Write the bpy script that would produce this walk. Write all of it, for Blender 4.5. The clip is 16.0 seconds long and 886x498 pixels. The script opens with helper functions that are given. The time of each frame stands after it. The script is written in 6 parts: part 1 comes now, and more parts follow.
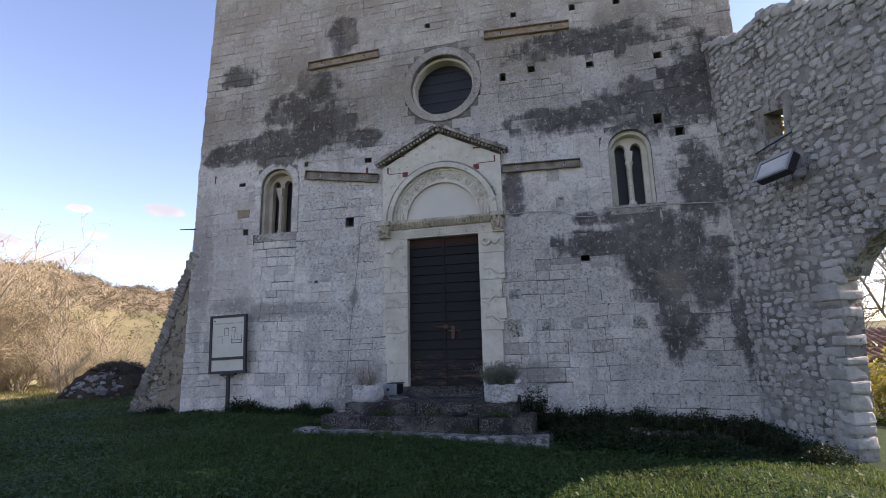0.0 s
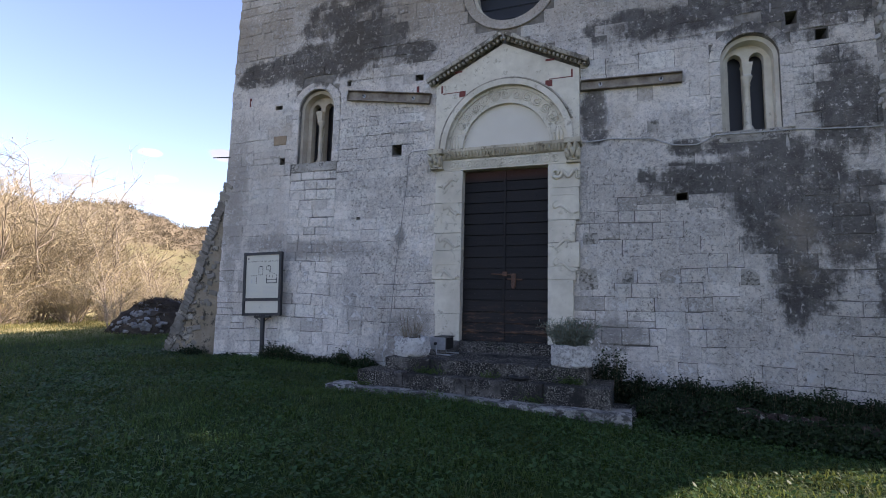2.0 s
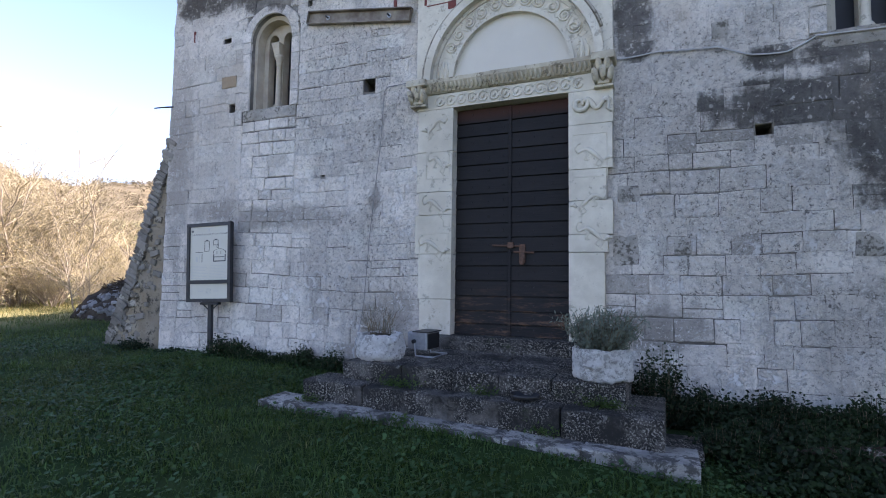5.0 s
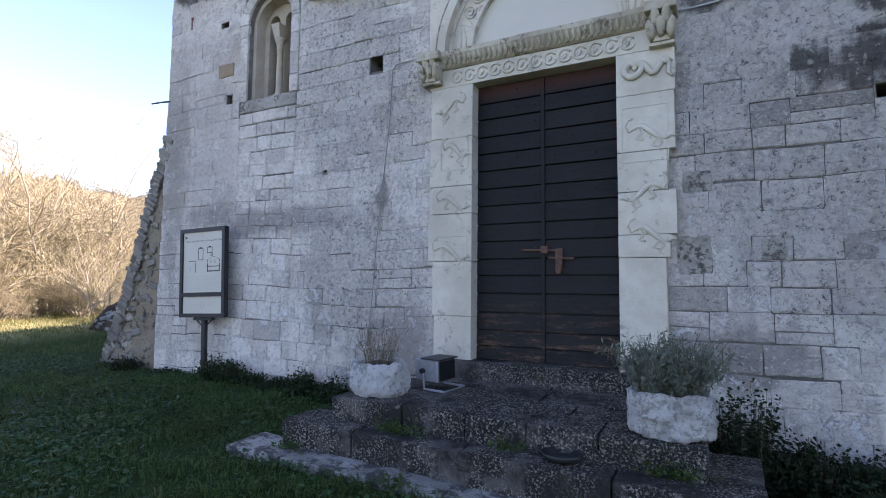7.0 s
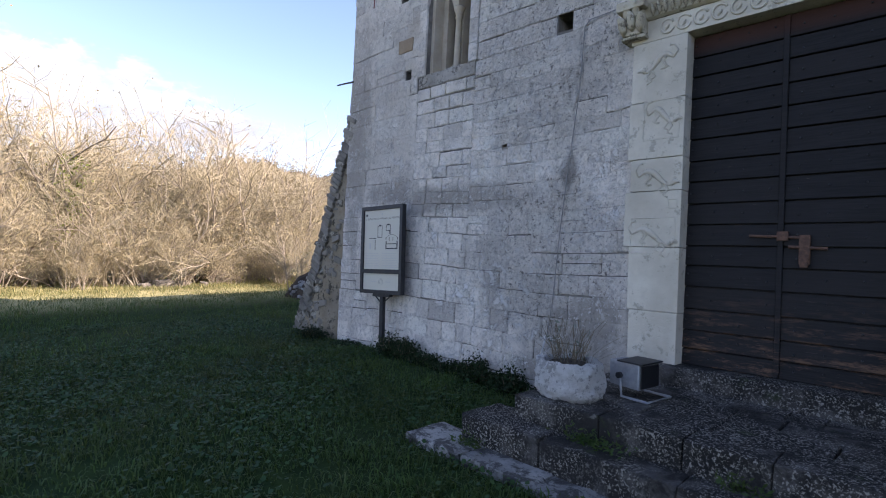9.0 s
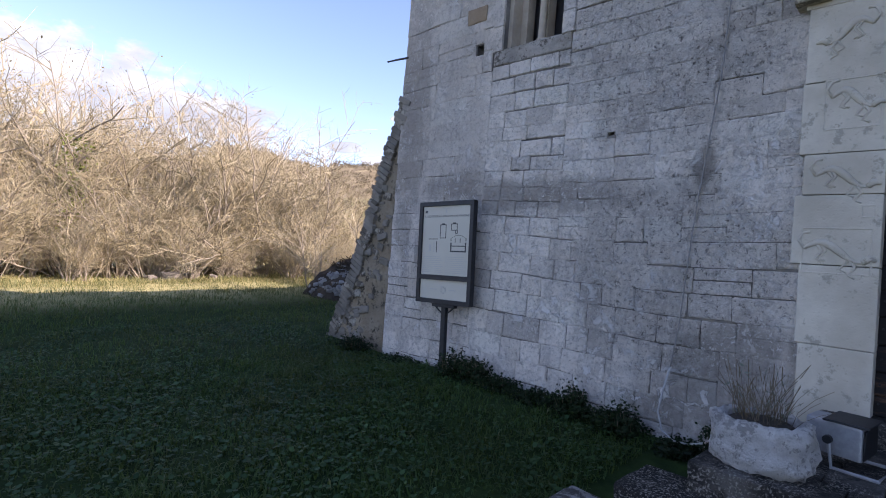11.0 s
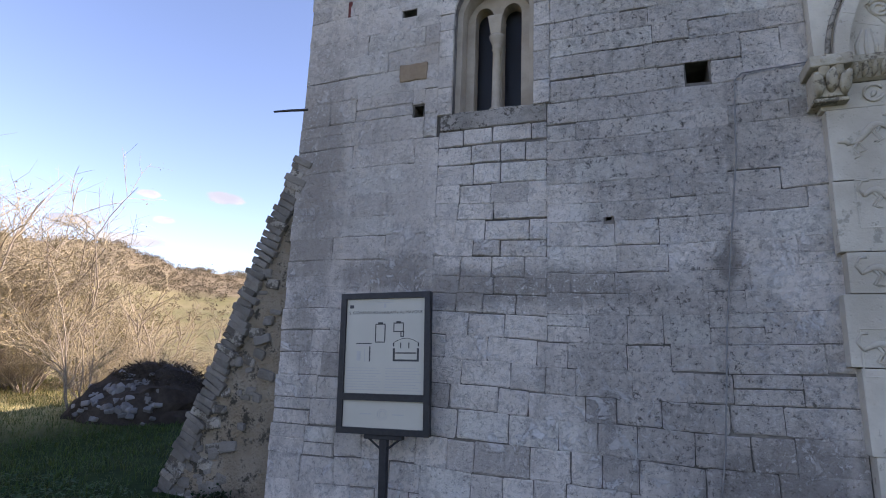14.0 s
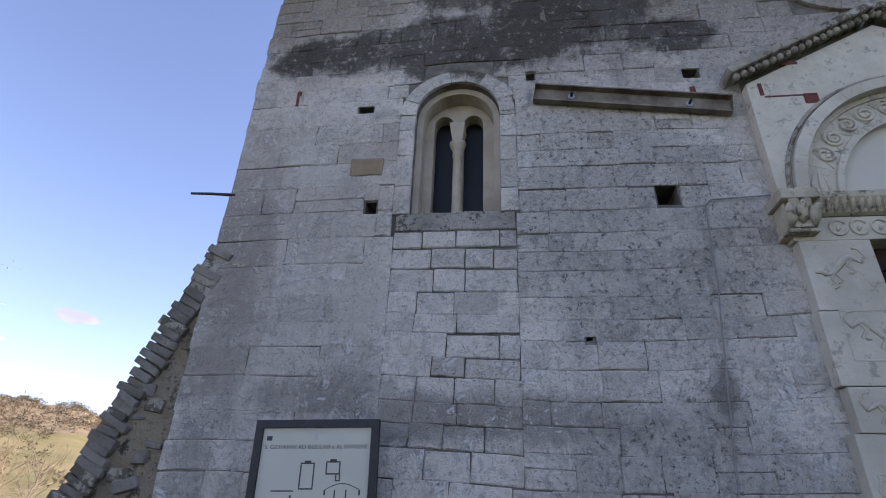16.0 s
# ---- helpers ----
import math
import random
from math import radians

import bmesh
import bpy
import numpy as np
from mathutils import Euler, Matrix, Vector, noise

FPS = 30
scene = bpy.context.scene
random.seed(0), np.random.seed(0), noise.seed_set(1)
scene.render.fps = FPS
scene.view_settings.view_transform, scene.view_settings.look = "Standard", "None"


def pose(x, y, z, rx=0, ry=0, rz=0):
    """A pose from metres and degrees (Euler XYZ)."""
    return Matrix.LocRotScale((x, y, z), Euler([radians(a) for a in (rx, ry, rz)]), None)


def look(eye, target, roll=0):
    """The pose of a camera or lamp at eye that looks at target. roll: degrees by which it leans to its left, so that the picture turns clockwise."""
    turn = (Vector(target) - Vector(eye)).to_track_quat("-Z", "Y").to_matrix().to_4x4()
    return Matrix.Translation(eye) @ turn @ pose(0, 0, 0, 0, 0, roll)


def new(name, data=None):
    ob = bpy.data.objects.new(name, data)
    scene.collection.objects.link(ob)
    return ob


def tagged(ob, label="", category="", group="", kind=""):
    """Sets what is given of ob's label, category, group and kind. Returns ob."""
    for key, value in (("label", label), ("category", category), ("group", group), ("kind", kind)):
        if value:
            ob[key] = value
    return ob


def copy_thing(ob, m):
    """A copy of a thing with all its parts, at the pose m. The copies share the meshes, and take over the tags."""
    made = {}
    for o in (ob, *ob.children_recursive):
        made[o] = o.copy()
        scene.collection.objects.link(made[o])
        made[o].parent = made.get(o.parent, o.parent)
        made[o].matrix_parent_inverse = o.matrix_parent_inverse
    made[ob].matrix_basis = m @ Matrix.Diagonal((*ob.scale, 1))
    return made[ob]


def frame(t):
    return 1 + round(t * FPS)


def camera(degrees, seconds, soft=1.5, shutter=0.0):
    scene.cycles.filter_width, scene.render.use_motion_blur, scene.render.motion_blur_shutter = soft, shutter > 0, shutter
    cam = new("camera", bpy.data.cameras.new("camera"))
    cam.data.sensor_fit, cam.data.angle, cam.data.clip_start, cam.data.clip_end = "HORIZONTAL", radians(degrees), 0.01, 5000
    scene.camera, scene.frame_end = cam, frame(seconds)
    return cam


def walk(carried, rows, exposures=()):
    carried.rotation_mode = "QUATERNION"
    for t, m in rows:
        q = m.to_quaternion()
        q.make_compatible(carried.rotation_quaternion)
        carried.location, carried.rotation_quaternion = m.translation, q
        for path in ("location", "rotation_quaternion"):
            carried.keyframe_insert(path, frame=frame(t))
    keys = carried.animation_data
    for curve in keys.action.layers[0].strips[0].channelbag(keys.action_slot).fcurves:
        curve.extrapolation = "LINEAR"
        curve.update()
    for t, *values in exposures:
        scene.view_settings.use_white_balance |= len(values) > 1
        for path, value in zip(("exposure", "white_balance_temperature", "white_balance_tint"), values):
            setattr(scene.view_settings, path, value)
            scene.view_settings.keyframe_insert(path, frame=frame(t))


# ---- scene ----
cam = camera(80.0, 16.0, soft=1.0)
PATH = [
    (0, (0.392, -0.131, 1.044), (-0.106, 1.775, 1.393), -1.8),
    (0.5, (0.224, 0.186, 1.054), (-0.261, 2.098, 1.385), -0.7),
    (1, (0.145, 0.503, 1.042), (-0.368, 2.419, 1.298), -0.8),
    (1.5, (0.043, 0.82, 1.036), (-0.646, 2.686, 1.249), 0.4),
    (2, (-0.062, 1.153, 1.026), (-0.759, 3.021, 1.192), 0.7),
    (2.5, (-0.119, 1.512, 1.039), (-0.876, 3.359, 1.165), 0.9),
    (3, (-0.202, 1.901, 1.027), (-0.973, 3.744, 1.114), 0.7),
    (3.5, (-0.247, 2.231, 1.047), (-1.021, 4.074, 1.115), 0.0),
    (4, (-0.242, 2.565, 1.056), (-1.025, 4.405, 1.124), 0.2),
    (4.2, (-0.242, 2.695, 1.059), (-1.029, 4.532, 1.124), 0.2),
    (6.3, (-0.504, 3.853, 1.098), (-1.305, 5.684, 1.182), -0.8),
    (6.5, (-0.503, 3.973, 1.098), (-1.329, 5.792, 1.185), -0.9),
    (7, (-0.54, 4.203, 1.115), (-1.473, 5.97, 1.206), -0.4),
    (7.5, (-0.659, 4.352, 1.124), (-1.653, 6.086, 1.209), 0.8),
    (8, (-0.725, 4.443, 1.141), (-1.891, 6.066, 1.213), 1.0),
    (8.5, (-0.798, 4.489, 1.145), (-2.136, 5.976, 1.181), 1.3),
    (9, (-0.976, 4.459, 1.163), (-2.393, 5.871, 1.165), 1.4),
    (9.5, (-1.236, 4.422, 1.187), (-2.67, 5.816, 1.181), 1.2),
    (10, (-1.534, 4.497, 1.208), (-2.971, 5.889, 1.205), 2.2),
    (10.2, (-1.643, 4.522, 1.208), (-3.082, 5.911, 1.207), 2.7),
    (12.3, (-3.236, 4.543, 1.29), (-4.519, 6.076, 1.229), 2.3),
    (12.5, (-3.389, 4.562, 1.283), (-4.646, 6.116, 1.227), 2.2),
    (13, (-3.735, 4.627, 1.294), (-4.939, 6.222, 1.241), 1.6),
    (13.5, (-4.003, 4.65, 1.314), (-4.917, 6.428, 1.351), 1.3),
    (13.6, (-4.044, 4.651, 1.315), (-4.874, 6.467, 1.431), 1.2),
    (14, (-4.193, 4.69, 1.328), (-4.868, 6.542, 1.664), 1.5),
    (14.5, (-4.37, 4.842, 1.313), (-4.903, 6.662, 1.949), 1.9),
    (15, (-4.564, 4.974, 1.296), (-4.94, 6.778, 2.075), 1.8),
    (15.5, (-4.769, 5.082, 1.285), (-5.044, 6.89, 2.094), 1.5),
    (16, (-4.869, 5.219, 1.289), (-5.112, 7.017, 2.131), 1.9),
]
walk(cam, [(t, look(eye, target, roll)) for t, eye, target, roll in PATH],
     [(0.0, 1.26, 7000, 30), (0.5, 0.98, 7000, 30), (1.0, 1.34, 6950, 30), (2.0, 1.4, 6800, 29), (2.5, 1.45, 6750, 29), (3.5, 1.74, 6600, 27), (4.0, 1.82, 6600, 27), (6.3, 1.92, 6650, 27), (7.0, 1.9, 6650, 27), (8.0, 1.88, 6650, 27), (9.0, 1.46, 6600, 27), (10.0, 1.27, 6550, 28), (12.5, 1.25, 6350, 32), (13.5, 1.16, 6450, 32), (14.0, 1.25, 6700, 30), (15.0, 1.28, 6750, 30), (16.0, 1.26, 6750, 30)])

# ---- world, sun, exposure ----
SUN_AZ, SUN_EL = radians(64.0), radians(29.0)     # to the right of straight ahead (+y), above the horizon
TO_SUN = Vector((math.sin(SUN_AZ) * math.cos(SUN_EL), math.cos(SUN_AZ) * math.cos(SUN_EL), math.sin(SUN_EL)))
world = bpy.data.worlds.new("world")
scene.world = world
world.use_nodes = True
wn = world.node_tree
sky = wn.nodes.new("ShaderNodeTexSky")
sky.sky_type, sky.sun_disc = "NISHITA", False
sky.sun_elevation, sky.sun_rotation = SUN_EL, SUN_AZ
sky.air_density, sky.dust_density, sky.ozone_density = 1.0, 0.45, 1.6
sky.altitude = 1200.0
wn.links.new(sky.outputs[0], wn.nodes["Background"].inputs[0])
wn.nodes["Background"].inputs[1].default_value = 0.14
sun = new("sun", bpy.data.lights.new("sun", "SUN"))
sun.data.energy, sun.data.angle, sun.data.color = 5.0, radians(0.55), (1.0, 0.92, 0.80)
sun.matrix_world = look(TO_SUN * 60, (0, 0, 0))

# ---- helpers of this scene ----
FACE = pose(0, 8.587, 0, -2.29)      # the front leans back: x along it, -y out of it, z up it


def ground_z(x, y):
    """Height of the ground sheet."""
    s = x + 5.0
    soft = 0.5 * (s + np.sqrt(s * s + 1.5))
    z = -0.085 - 0.042 * np.minimum(soft, 12)
    r = np.hypot(x + 2.0, y - 5.0)
    az = np.degrees(np.arctan2(-(x + 2.0), y - 5.0))
    side = np.exp(-((az - 66) / 42.0) ** 2)
    peak = 20.5 + 4.0 * np.sin((az - 38) * 0.09) + 2.0 * np.sin(az * 0.5) + 0.8 * np.sin(az * 1.7) + 2.8 * np.exp(-((az - 45) / 8.0) ** 2)
    up = np.clip((r - 34) / 165.0, 0, 1)
    up = up * up * (3 - 2 * up)
    hill = side * peak * (0.62 * up + 0.38 * np.clip((r - 120) / 60, 0, 1) ** 1.5)
    far = np.clip((r - 60) / 400, 0, 1) * 9.0 * (1 + 0.5 * np.sin(az * 0.11))
    bumps = 0.02 * np.sin(x * 1.9 + 0.7 * y) + 0.015 * np.sin(y * 2.7 - x)
    return z + hill * np.clip((460 - r) / 200, 0, 1) + far + bumps + np.clip((r - 30) / 60, 0, 1) * 0.5 * np.sin(x * 0.13) * np.cos(y * 0.11)


def gz(x, y):
    return float(ground_z(np.array(float(x)), np.array(float(y))))


def link(name, bm, material, parent=None, m=None, smooth=False):
    me = bpy.data.meshes.new(name)
    bmesh.ops.recalc_face_normals(bm, faces=bm.faces)
    bm.to_mesh(me)
    bm.free()
    if smooth:
        me.polygons.foreach_set("use_smooth", [True] * len(me.polygons))
    for mt in (material if isinstance(material, (list, tuple)) else [material]):
        me.materials.append(mt)
    ob = new(name, me)
    if parent is not None:
        ob.parent = parent
    if m is not None:
        ob.matrix_basis = m
    return ob


def part(name, bm, material, parent, label="", m=None, smooth=False):
    ob = link(name, bm, material, parent, m, smooth)
    return tagged(ob, label) if label else ob


def raw(name, verts, faces, material, parent=None, smooth=False):
    me = bpy.data.meshes.new(name)
    me.from_pydata(verts, [], faces)
    me.materials.append(material)
    if smooth:
        me.polygons.foreach_set("use_smooth", [True] * len(me.polygons))
    ob = new(name, me)
    if parent is not None:
        ob.parent = parent
    return ob


def empty(name, m, label="", category="", group="", kind=""):
    ob = new(name)
    ob.empty_display_size = 0.1
    ob.matrix_basis = m
    return tagged(ob, label, category, group, kind)


def add_box(bm, x0, x1, y0, y1, z0, z1, bevel=0.0, segments=1):
    made = bmesh.ops.create_cube(bm, size=1.0, matrix=Matrix.Translation(((x0 + x1) / 2, (y0 + y1) / 2, (z0 + z1) / 2)) @ Matrix.Diagonal((x1 - x0, y1 - y0, z1 - z0, 1)))
    if bevel:
        edges = list({e for v in made["verts"] for e in v.link_edges})
        bmesh.ops.bevel(bm, geom=edges, offset=bevel, segments=segments, affect="EDGES", profile=0.6)


def box(*a, **k):
    bm = bmesh.new()
    add_box(bm, *a, **k)
    return bm


def rough_block(x0, x1, y0, y1, z0, z1, step=0.1, amount=0.01, bevel=0.015, seed=0.0):
    """A cut stone with worn edges and an uneven face."""
    bm = box(x0, x1, y0, y1, z0, z1, bevel=bevel, segments=2)
    for axis, a, b in ((0, x0, x1), (1, y0, y1), (2, z0, z1)):
        for i in range(1, int((b - a) / step)):
            co, no = Vector((0, 0, 0)), Vector((0, 0, 0))
            co[axis], no[axis] = a + (b - a) * i / int((b - a) / step), 1
            bmesh.ops.bisect_plane(bm, geom=bm.verts[:] + bm.edges[:] + bm.faces[:], plane_co=co, plane_no=no)
    for v in bm.verts:
        p = v.co * 5 + Vector((seed, seed * 1.7, 0))
        v.co += noise.noise_vector(p) * amount + noise.noise_vector(p * 3.3) * amount * 0.45
    return bm


def add_plate(bm, outer, holes, y0, y1):
    """A slab in the xz plane between y0 (front) and y1, with holes through it."""
    edges, loops = [], []
    for ring in [outer, *holes]:
        vs = [bm.verts.new((x, y0, z)) for x, z in ring]
        loops.append(vs)
        edges += [bm.edges.new((vs[i], vs[(i + 1) % len(vs)])) for i in range(len(vs))]
    made = bmesh.ops.triangle_fill(bm, use_beauty=True, use_dissolve=False, edges=edges)
    front = [f for f in made["geom"] if isinstance(f, bmesh.types.BMFace)]
    back = {}
    for vs in loops:
        for v in vs:
            back[v] = bm.verts.new((v.co.x, y1, v.co.z))
    for f in front:
        bm.faces.new([back[v] for v in reversed(f.verts)])
    for vs in loops:
        for i in range(len(vs)):
            a, b = vs[i], vs[(i + 1) % len(vs)]
            bm.faces.new((a, b, back[b], back[a]))


def plate(outer, holes, y0, y1):
    bm = bmesh.new()
    add_plate(bm, outer, holes, y0, y1)
    return bm


def rect(x0, x1, z0, z1):
    return [(x0, z0), (x1, z0), (x1, z1), (x0, z1)]


def circle(cx, cz, r, n=48):
    return [(cx + r * math.cos(2 * math.pi * i / n), cz + r * math.sin(2 * math.pi * i / n)) for i in range(n)]


def arch(x0, x1, z0, spring, n=16, rise=1.0):
    """An opening with a round head."""
    c, r = (x0 + x1) / 2, (x1 - x0) / 2
    return [(x0, z0), (x1, z0)] + [(c + r * math.cos(math.pi * i / n), spring + rise * r * math.sin(math.pi * i / n)) for i in range(n + 1)]


def ring_sector(cx, cz, r0, r1, a0, a1, n=4):
    return [(cx + r0 * math.cos(a0 + (a1 - a0) * i / n), cz + r0 * math.sin(a0 + (a1 - a0) * i / n)) for i in range(n + 1)] + \
           [(cx + r1 * math.cos(a1 + (a0 - a1) * i / n), cz + r1 * math.sin(a1 + (a0 - a1) * i / n)) for i in range(n + 1)]


def add_tube(bm, pts, radii, sides=6, squash=1.0):
    """A tube along pts; squash flattens it along y."""
    pts = [Vector(p) for p in pts]
    if not isinstance(radii, (list, tuple)):
        radii = [radii] * len(pts)
    rings = []
    for i, p in enumerate(pts):
        d = (pts[min(i + 1, len(pts) - 1)] - pts[max(i - 1, 0)])
        d = d.normalized() if d.length > 1e-9 else Vector((0, 0, 1))
        u = d.cross(Vector((0, 1, 0)))
        if u.length < 1e-3:
            u = d.cross(Vector((1, 0, 0)))
        u.normalize()
        w = d.cross(u)
        ring = []
        for k in range(sides):
            a = 2 * math.pi * k / sides
            o = (u * math.cos(a) + w * math.sin(a)) * radii[i]
            o.y *= squash
            ring.append(bm.verts.new(p + o))
        rings.append(ring)
    for a, b in zip(rings, rings[1:]):
        for k in range(sides):
            bm.faces.new((a[k], a[(k + 1) % sides], b[(k + 1) % sides], b[k]))
    for r in (rings[0][::-1], rings[-1]):
        bm.faces.new(r)


def tube(pts, radii, sides=6, squash=1.0):
    bm = bmesh.new()
    add_tube(bm, pts, radii, sides, squash)
    return bm


def lathe(profile, n=16, squash=1.0):
    """A turned shape from (radius, height) rows."""
    bm = bmesh.new()
    rings = [[bm.verts.new((r * math.cos(2 * math.pi * k / n), squash * r * math.sin(2 * math.pi * k / n), z)) for k in range(n)] for r, z in profile]
    for a, b in zip(rings, rings[1:]):
        for k in range(n):
            bm.faces.new((a[k], a[(k + 1) % n], b[(k + 1) % n], b[k]))
    bm.faces.new(rings[0][::-1])
    bm.faces.new(rings[-1])
    return bm


# ---- materials ----
class Nodes:
    """A node material under construction."""

    def __init__(self, name):
        self.mat = bpy.data.materials.new(name)
        self.mat.use_nodes = True
        self.t = self.mat.node_tree
        self.bsdf = self.t.nodes["Principled BSDF"]
        self.pos = self.t.nodes.new("ShaderNodeNewGeometry").outputs["Position"]

    def put(self, socket, value):
        if hasattr(value, "is_linked"):
            self.t.links.new(value, socket)
        elif isinstance(value, (tuple, list)) and len(value) == 3 and len(socket.default_value) == 4:
            socket.default_value = (*value, 1)
        else:
            socket.default_value = value

    def math(self, op, a, b=0.0, c=0.0):
        n = self.t.nodes.new("ShaderNodeMath")
        n.operation = op
        for i, v in enumerate((a, b, c)):
            self.put(n.inputs[i], v)
        return n.outputs[0]

    def noise(self, scale, detail=4.0, rough=0.6, vector=None, warp=0.0):
        n = self.t.nodes.new("ShaderNodeTexNoise")
        self.put(n.inputs["Vector"], self.pos if vector is None else vector)
        n.inputs["Scale"].default_value, n.inputs["Detail"].default_value, n.inputs["Roughness"].default_value, n.inputs["Distortion"].default_value = scale, detail, rough, warp
        return n.outputs["Fac"]

    def cells(self, scale, feature="F1", vector=None):
        n = self.t.nodes.new("ShaderNodeTexVoronoi")
        n.feature = feature
        self.put(n.inputs["Vector"], self.pos if vector is None else vector)
        n.inputs["Scale"].default_value = scale
        return n.outputs["Distance"]

    def ramp(self, fac, lo, hi, a=0.0, b=1.0):
        n = self.t.nodes.new("ShaderNodeMapRange")
        n.interpolation_type = "SMOOTHSTEP"
        for i, v in enumerate((fac, lo, hi, a, b)):
            self.put(n.inputs[i], v)
        return n.outputs[0]

    def mix(self, fac, a, b, blend="MIX"):
        n = self.t.nodes.new("ShaderNodeMix")
        n.data_type, n.blend_type = "RGBA", blend
        self.put(n.inputs[0], fac)
        self.put(n.inputs[6], a)
        self.put(n.inputs[7], b)
        return n.outputs[2]

    def stretch(self, x, y, z):
        n = self.t.nodes.new("ShaderNodeVectorMath")
        n.operation = "MULTIPLY"
        self.put(n.inputs[0], self.pos)
        n.inputs[1].default_value = (x, y, z)
        return n.outputs[0]

    def xyz(self):
        n = self.t.nodes.new("ShaderNodeSeparateXYZ")
        self.put(n.inputs[0], self.pos)
        return n.outputs

    def random(self, island=False):
        if island:
            return self.t.nodes.new("ShaderNodeNewGeometry").outputs["Random Per Island"]
        return self.t.nodes.new("ShaderNodeObjectInfo").outputs["Random"]

    def done(self, colour, rough=0.9, bump=None, strength=0.5, distance=0.01, metal=0.0, specular=0.3):
        self.put(self.bsdf.inputs["Base Color"], colour)
        self.put(self.bsdf.inputs["Roughness"], rough)
        self.put(self.bsdf.inputs["Metallic"], metal)
        self.put(self.bsdf.inputs["Specular IOR Level"], specular)
        if bump is not None:
            n = self.t.nodes.new("ShaderNodeBump")
            n.inputs["Strength"].default_value, n.inputs["Distance"].default_value = strength, distance
            self.put(n.inputs["Height"], bump)
            self.t.links.new(n.outputs[0], self.bsdf.inputs["Normal"])
        return self.mat


def ashlar_material(name, island):
    """Pale limestone: weather stains with their own outlines, mortar-smeared and pecked areas, lichen and pits."""
    n = Nodes(name)
    x, y, z = n.xyz()
    rnd = n.random(island)

    def blobs(rows):
        mask = -1.6
        for cx, cz, rx, rz in rows:
            e = n.math("ADD", n.math("POWER", n.math("ABSOLUTE", n.math("DIVIDE", n.math("SUBTRACT", x, cx), rx)), 2.0), n.math("POWER", n.math("ABSOLUTE", n.math("DIVIDE", n.math("SUBTRACT", z, cz), rz)), 2.0))
            mask = n.math("MAXIMUM", mask, n.math("SUBTRACT", 1.0, e))
        return mask
    grain = n.noise(42, 6, 0.72)
    mid = n.noise(5.5, 5, 0.65)
    big = n.noise(0.8, 4, 0.6)
    col = n.mix(n.ramp(mid, 0.3, 0.7), (0.70, 0.628, 0.545), (0.82, 0.752, 0.668))
    # blocks differ: most alike, some greyer, a few brown, some fresh and pale
    col = n.mix(n.ramp(rnd, 0.0, 0.7, 0.34, 0.0), col, (0.37, 0.335, 0.295))
    col = n.mix(n.ramp(rnd, 0.0, 0.07, 0.55, 0.0), col, (0.27, 0.24, 0.21))
    col = n.mix(n.ramp(rnd, 0.86, 0.98, 0.0, 0.75), col, (0.74, 0.70, 0.62))
    # crust, mottled at hand and finger scale
    crust = n.noise(11, 8, 0.78, None, 0.6)
    col = n.mix(n.ramp(crust, 0.48, 0.60, 0.0, 0.55), col, (0.33, 0.303, 0.27))
    # where old mortar is smeared over the joints the face is pecked and speckled
    smear = n.ramp(n.math("ADD", blobs(((-4.0, 3.1, 0.95, 1.5), (-3.9, 1.2, 0.9, 0.9), (0.2, 2.0, 1.2, 1.6), (1.7, 0.6, 1.3, 0.9), (-2.0, 5.6, 6.0, 1.6))), n.math("MULTIPLY", n.math("SUBTRACT", big, 0.5), 3.0)), -0.3, 0.7)
    peck = n.noise(24, 7, 0.84, None, 0.4)
    dark_peck = n.math("MULTIPLY", n.ramp(peck, 0.39, 0.455, 1.0, 0.0), n.ramp(smear, 0.0, 1.0, 0.5, 1.0))
    col = n.mix(n.math("MULTIPLY", dark_peck, 0.92), col, (0.125, 0.112, 0.096))
    pale_peck = n.math("MULTIPLY", n.ramp(peck, 0.55, 0.60), n.ramp(smear, 0.0, 1.0, 0.3, 0.9))
    col = n.mix(n.math("MULTIPLY", pale_peck, 0.85), col, (0.86, 0.82, 0.76))
    # brown patina on the upper part
    high = n.math("MULTIPLY", n.ramp(z, 3.9, 6.0), n.ramp(big, 0.36, 0.62, 0.4, 0.85))
    col = n.mix(high, col, (0.35, 0.285, 0.215))
    # black weather stains
    mask = blobs(((-5.2, 5.02, 1.25, 0.42), (-4.3, 5.25, 0.95, 0.62), (-6.35, 4.95, 0.75, 0.26), (-5.0, 5.75, 0.75, 0.40), (-4.45, 6.2, 0.5, 0.5), (-3.9, 7.2, 0.36, 0.55), (-3.5, 4.95, 0.55, 0.26), (-6.3, 6.7, 0.55, 0.28),
                  (0.75, 2.55, 1.0, 0.26), (1.6, 2.6, 0.9, 0.5), (1.72, 2.0, 0.62, 0.7), (2.25, 2.0, 0.5, 0.75), (1.72, 1.1, 0.34, 0.5), (2.35, 3.4, 0.5, 0.8), (1.1, 2.98, 0.8, 0.16),
                  (1.9, 4.85, 1.3, 0.6), (0.5, 4.78, 1.3, 0.32), (2.6, 5.3, 0.6, 0.8), (0.8, 6.2, 1.6, 0.35), (-0.62, 3.55, 0.2, 0.5), (2.75, 1.2, 0.25, 0.9)))
    streak = n.noise(1.0, 5, 0.7, n.stretch(6.0, 6.0, 1.1))
    ragged = n.math("ADD", n.math("MULTIPLY", n.math("SUBTRACT", n.noise(3.2, 9, 0.74), 0.5), 2.7), n.math("MULTIPLY", n.math("SUBTRACT", streak, 0.5), 1.2))
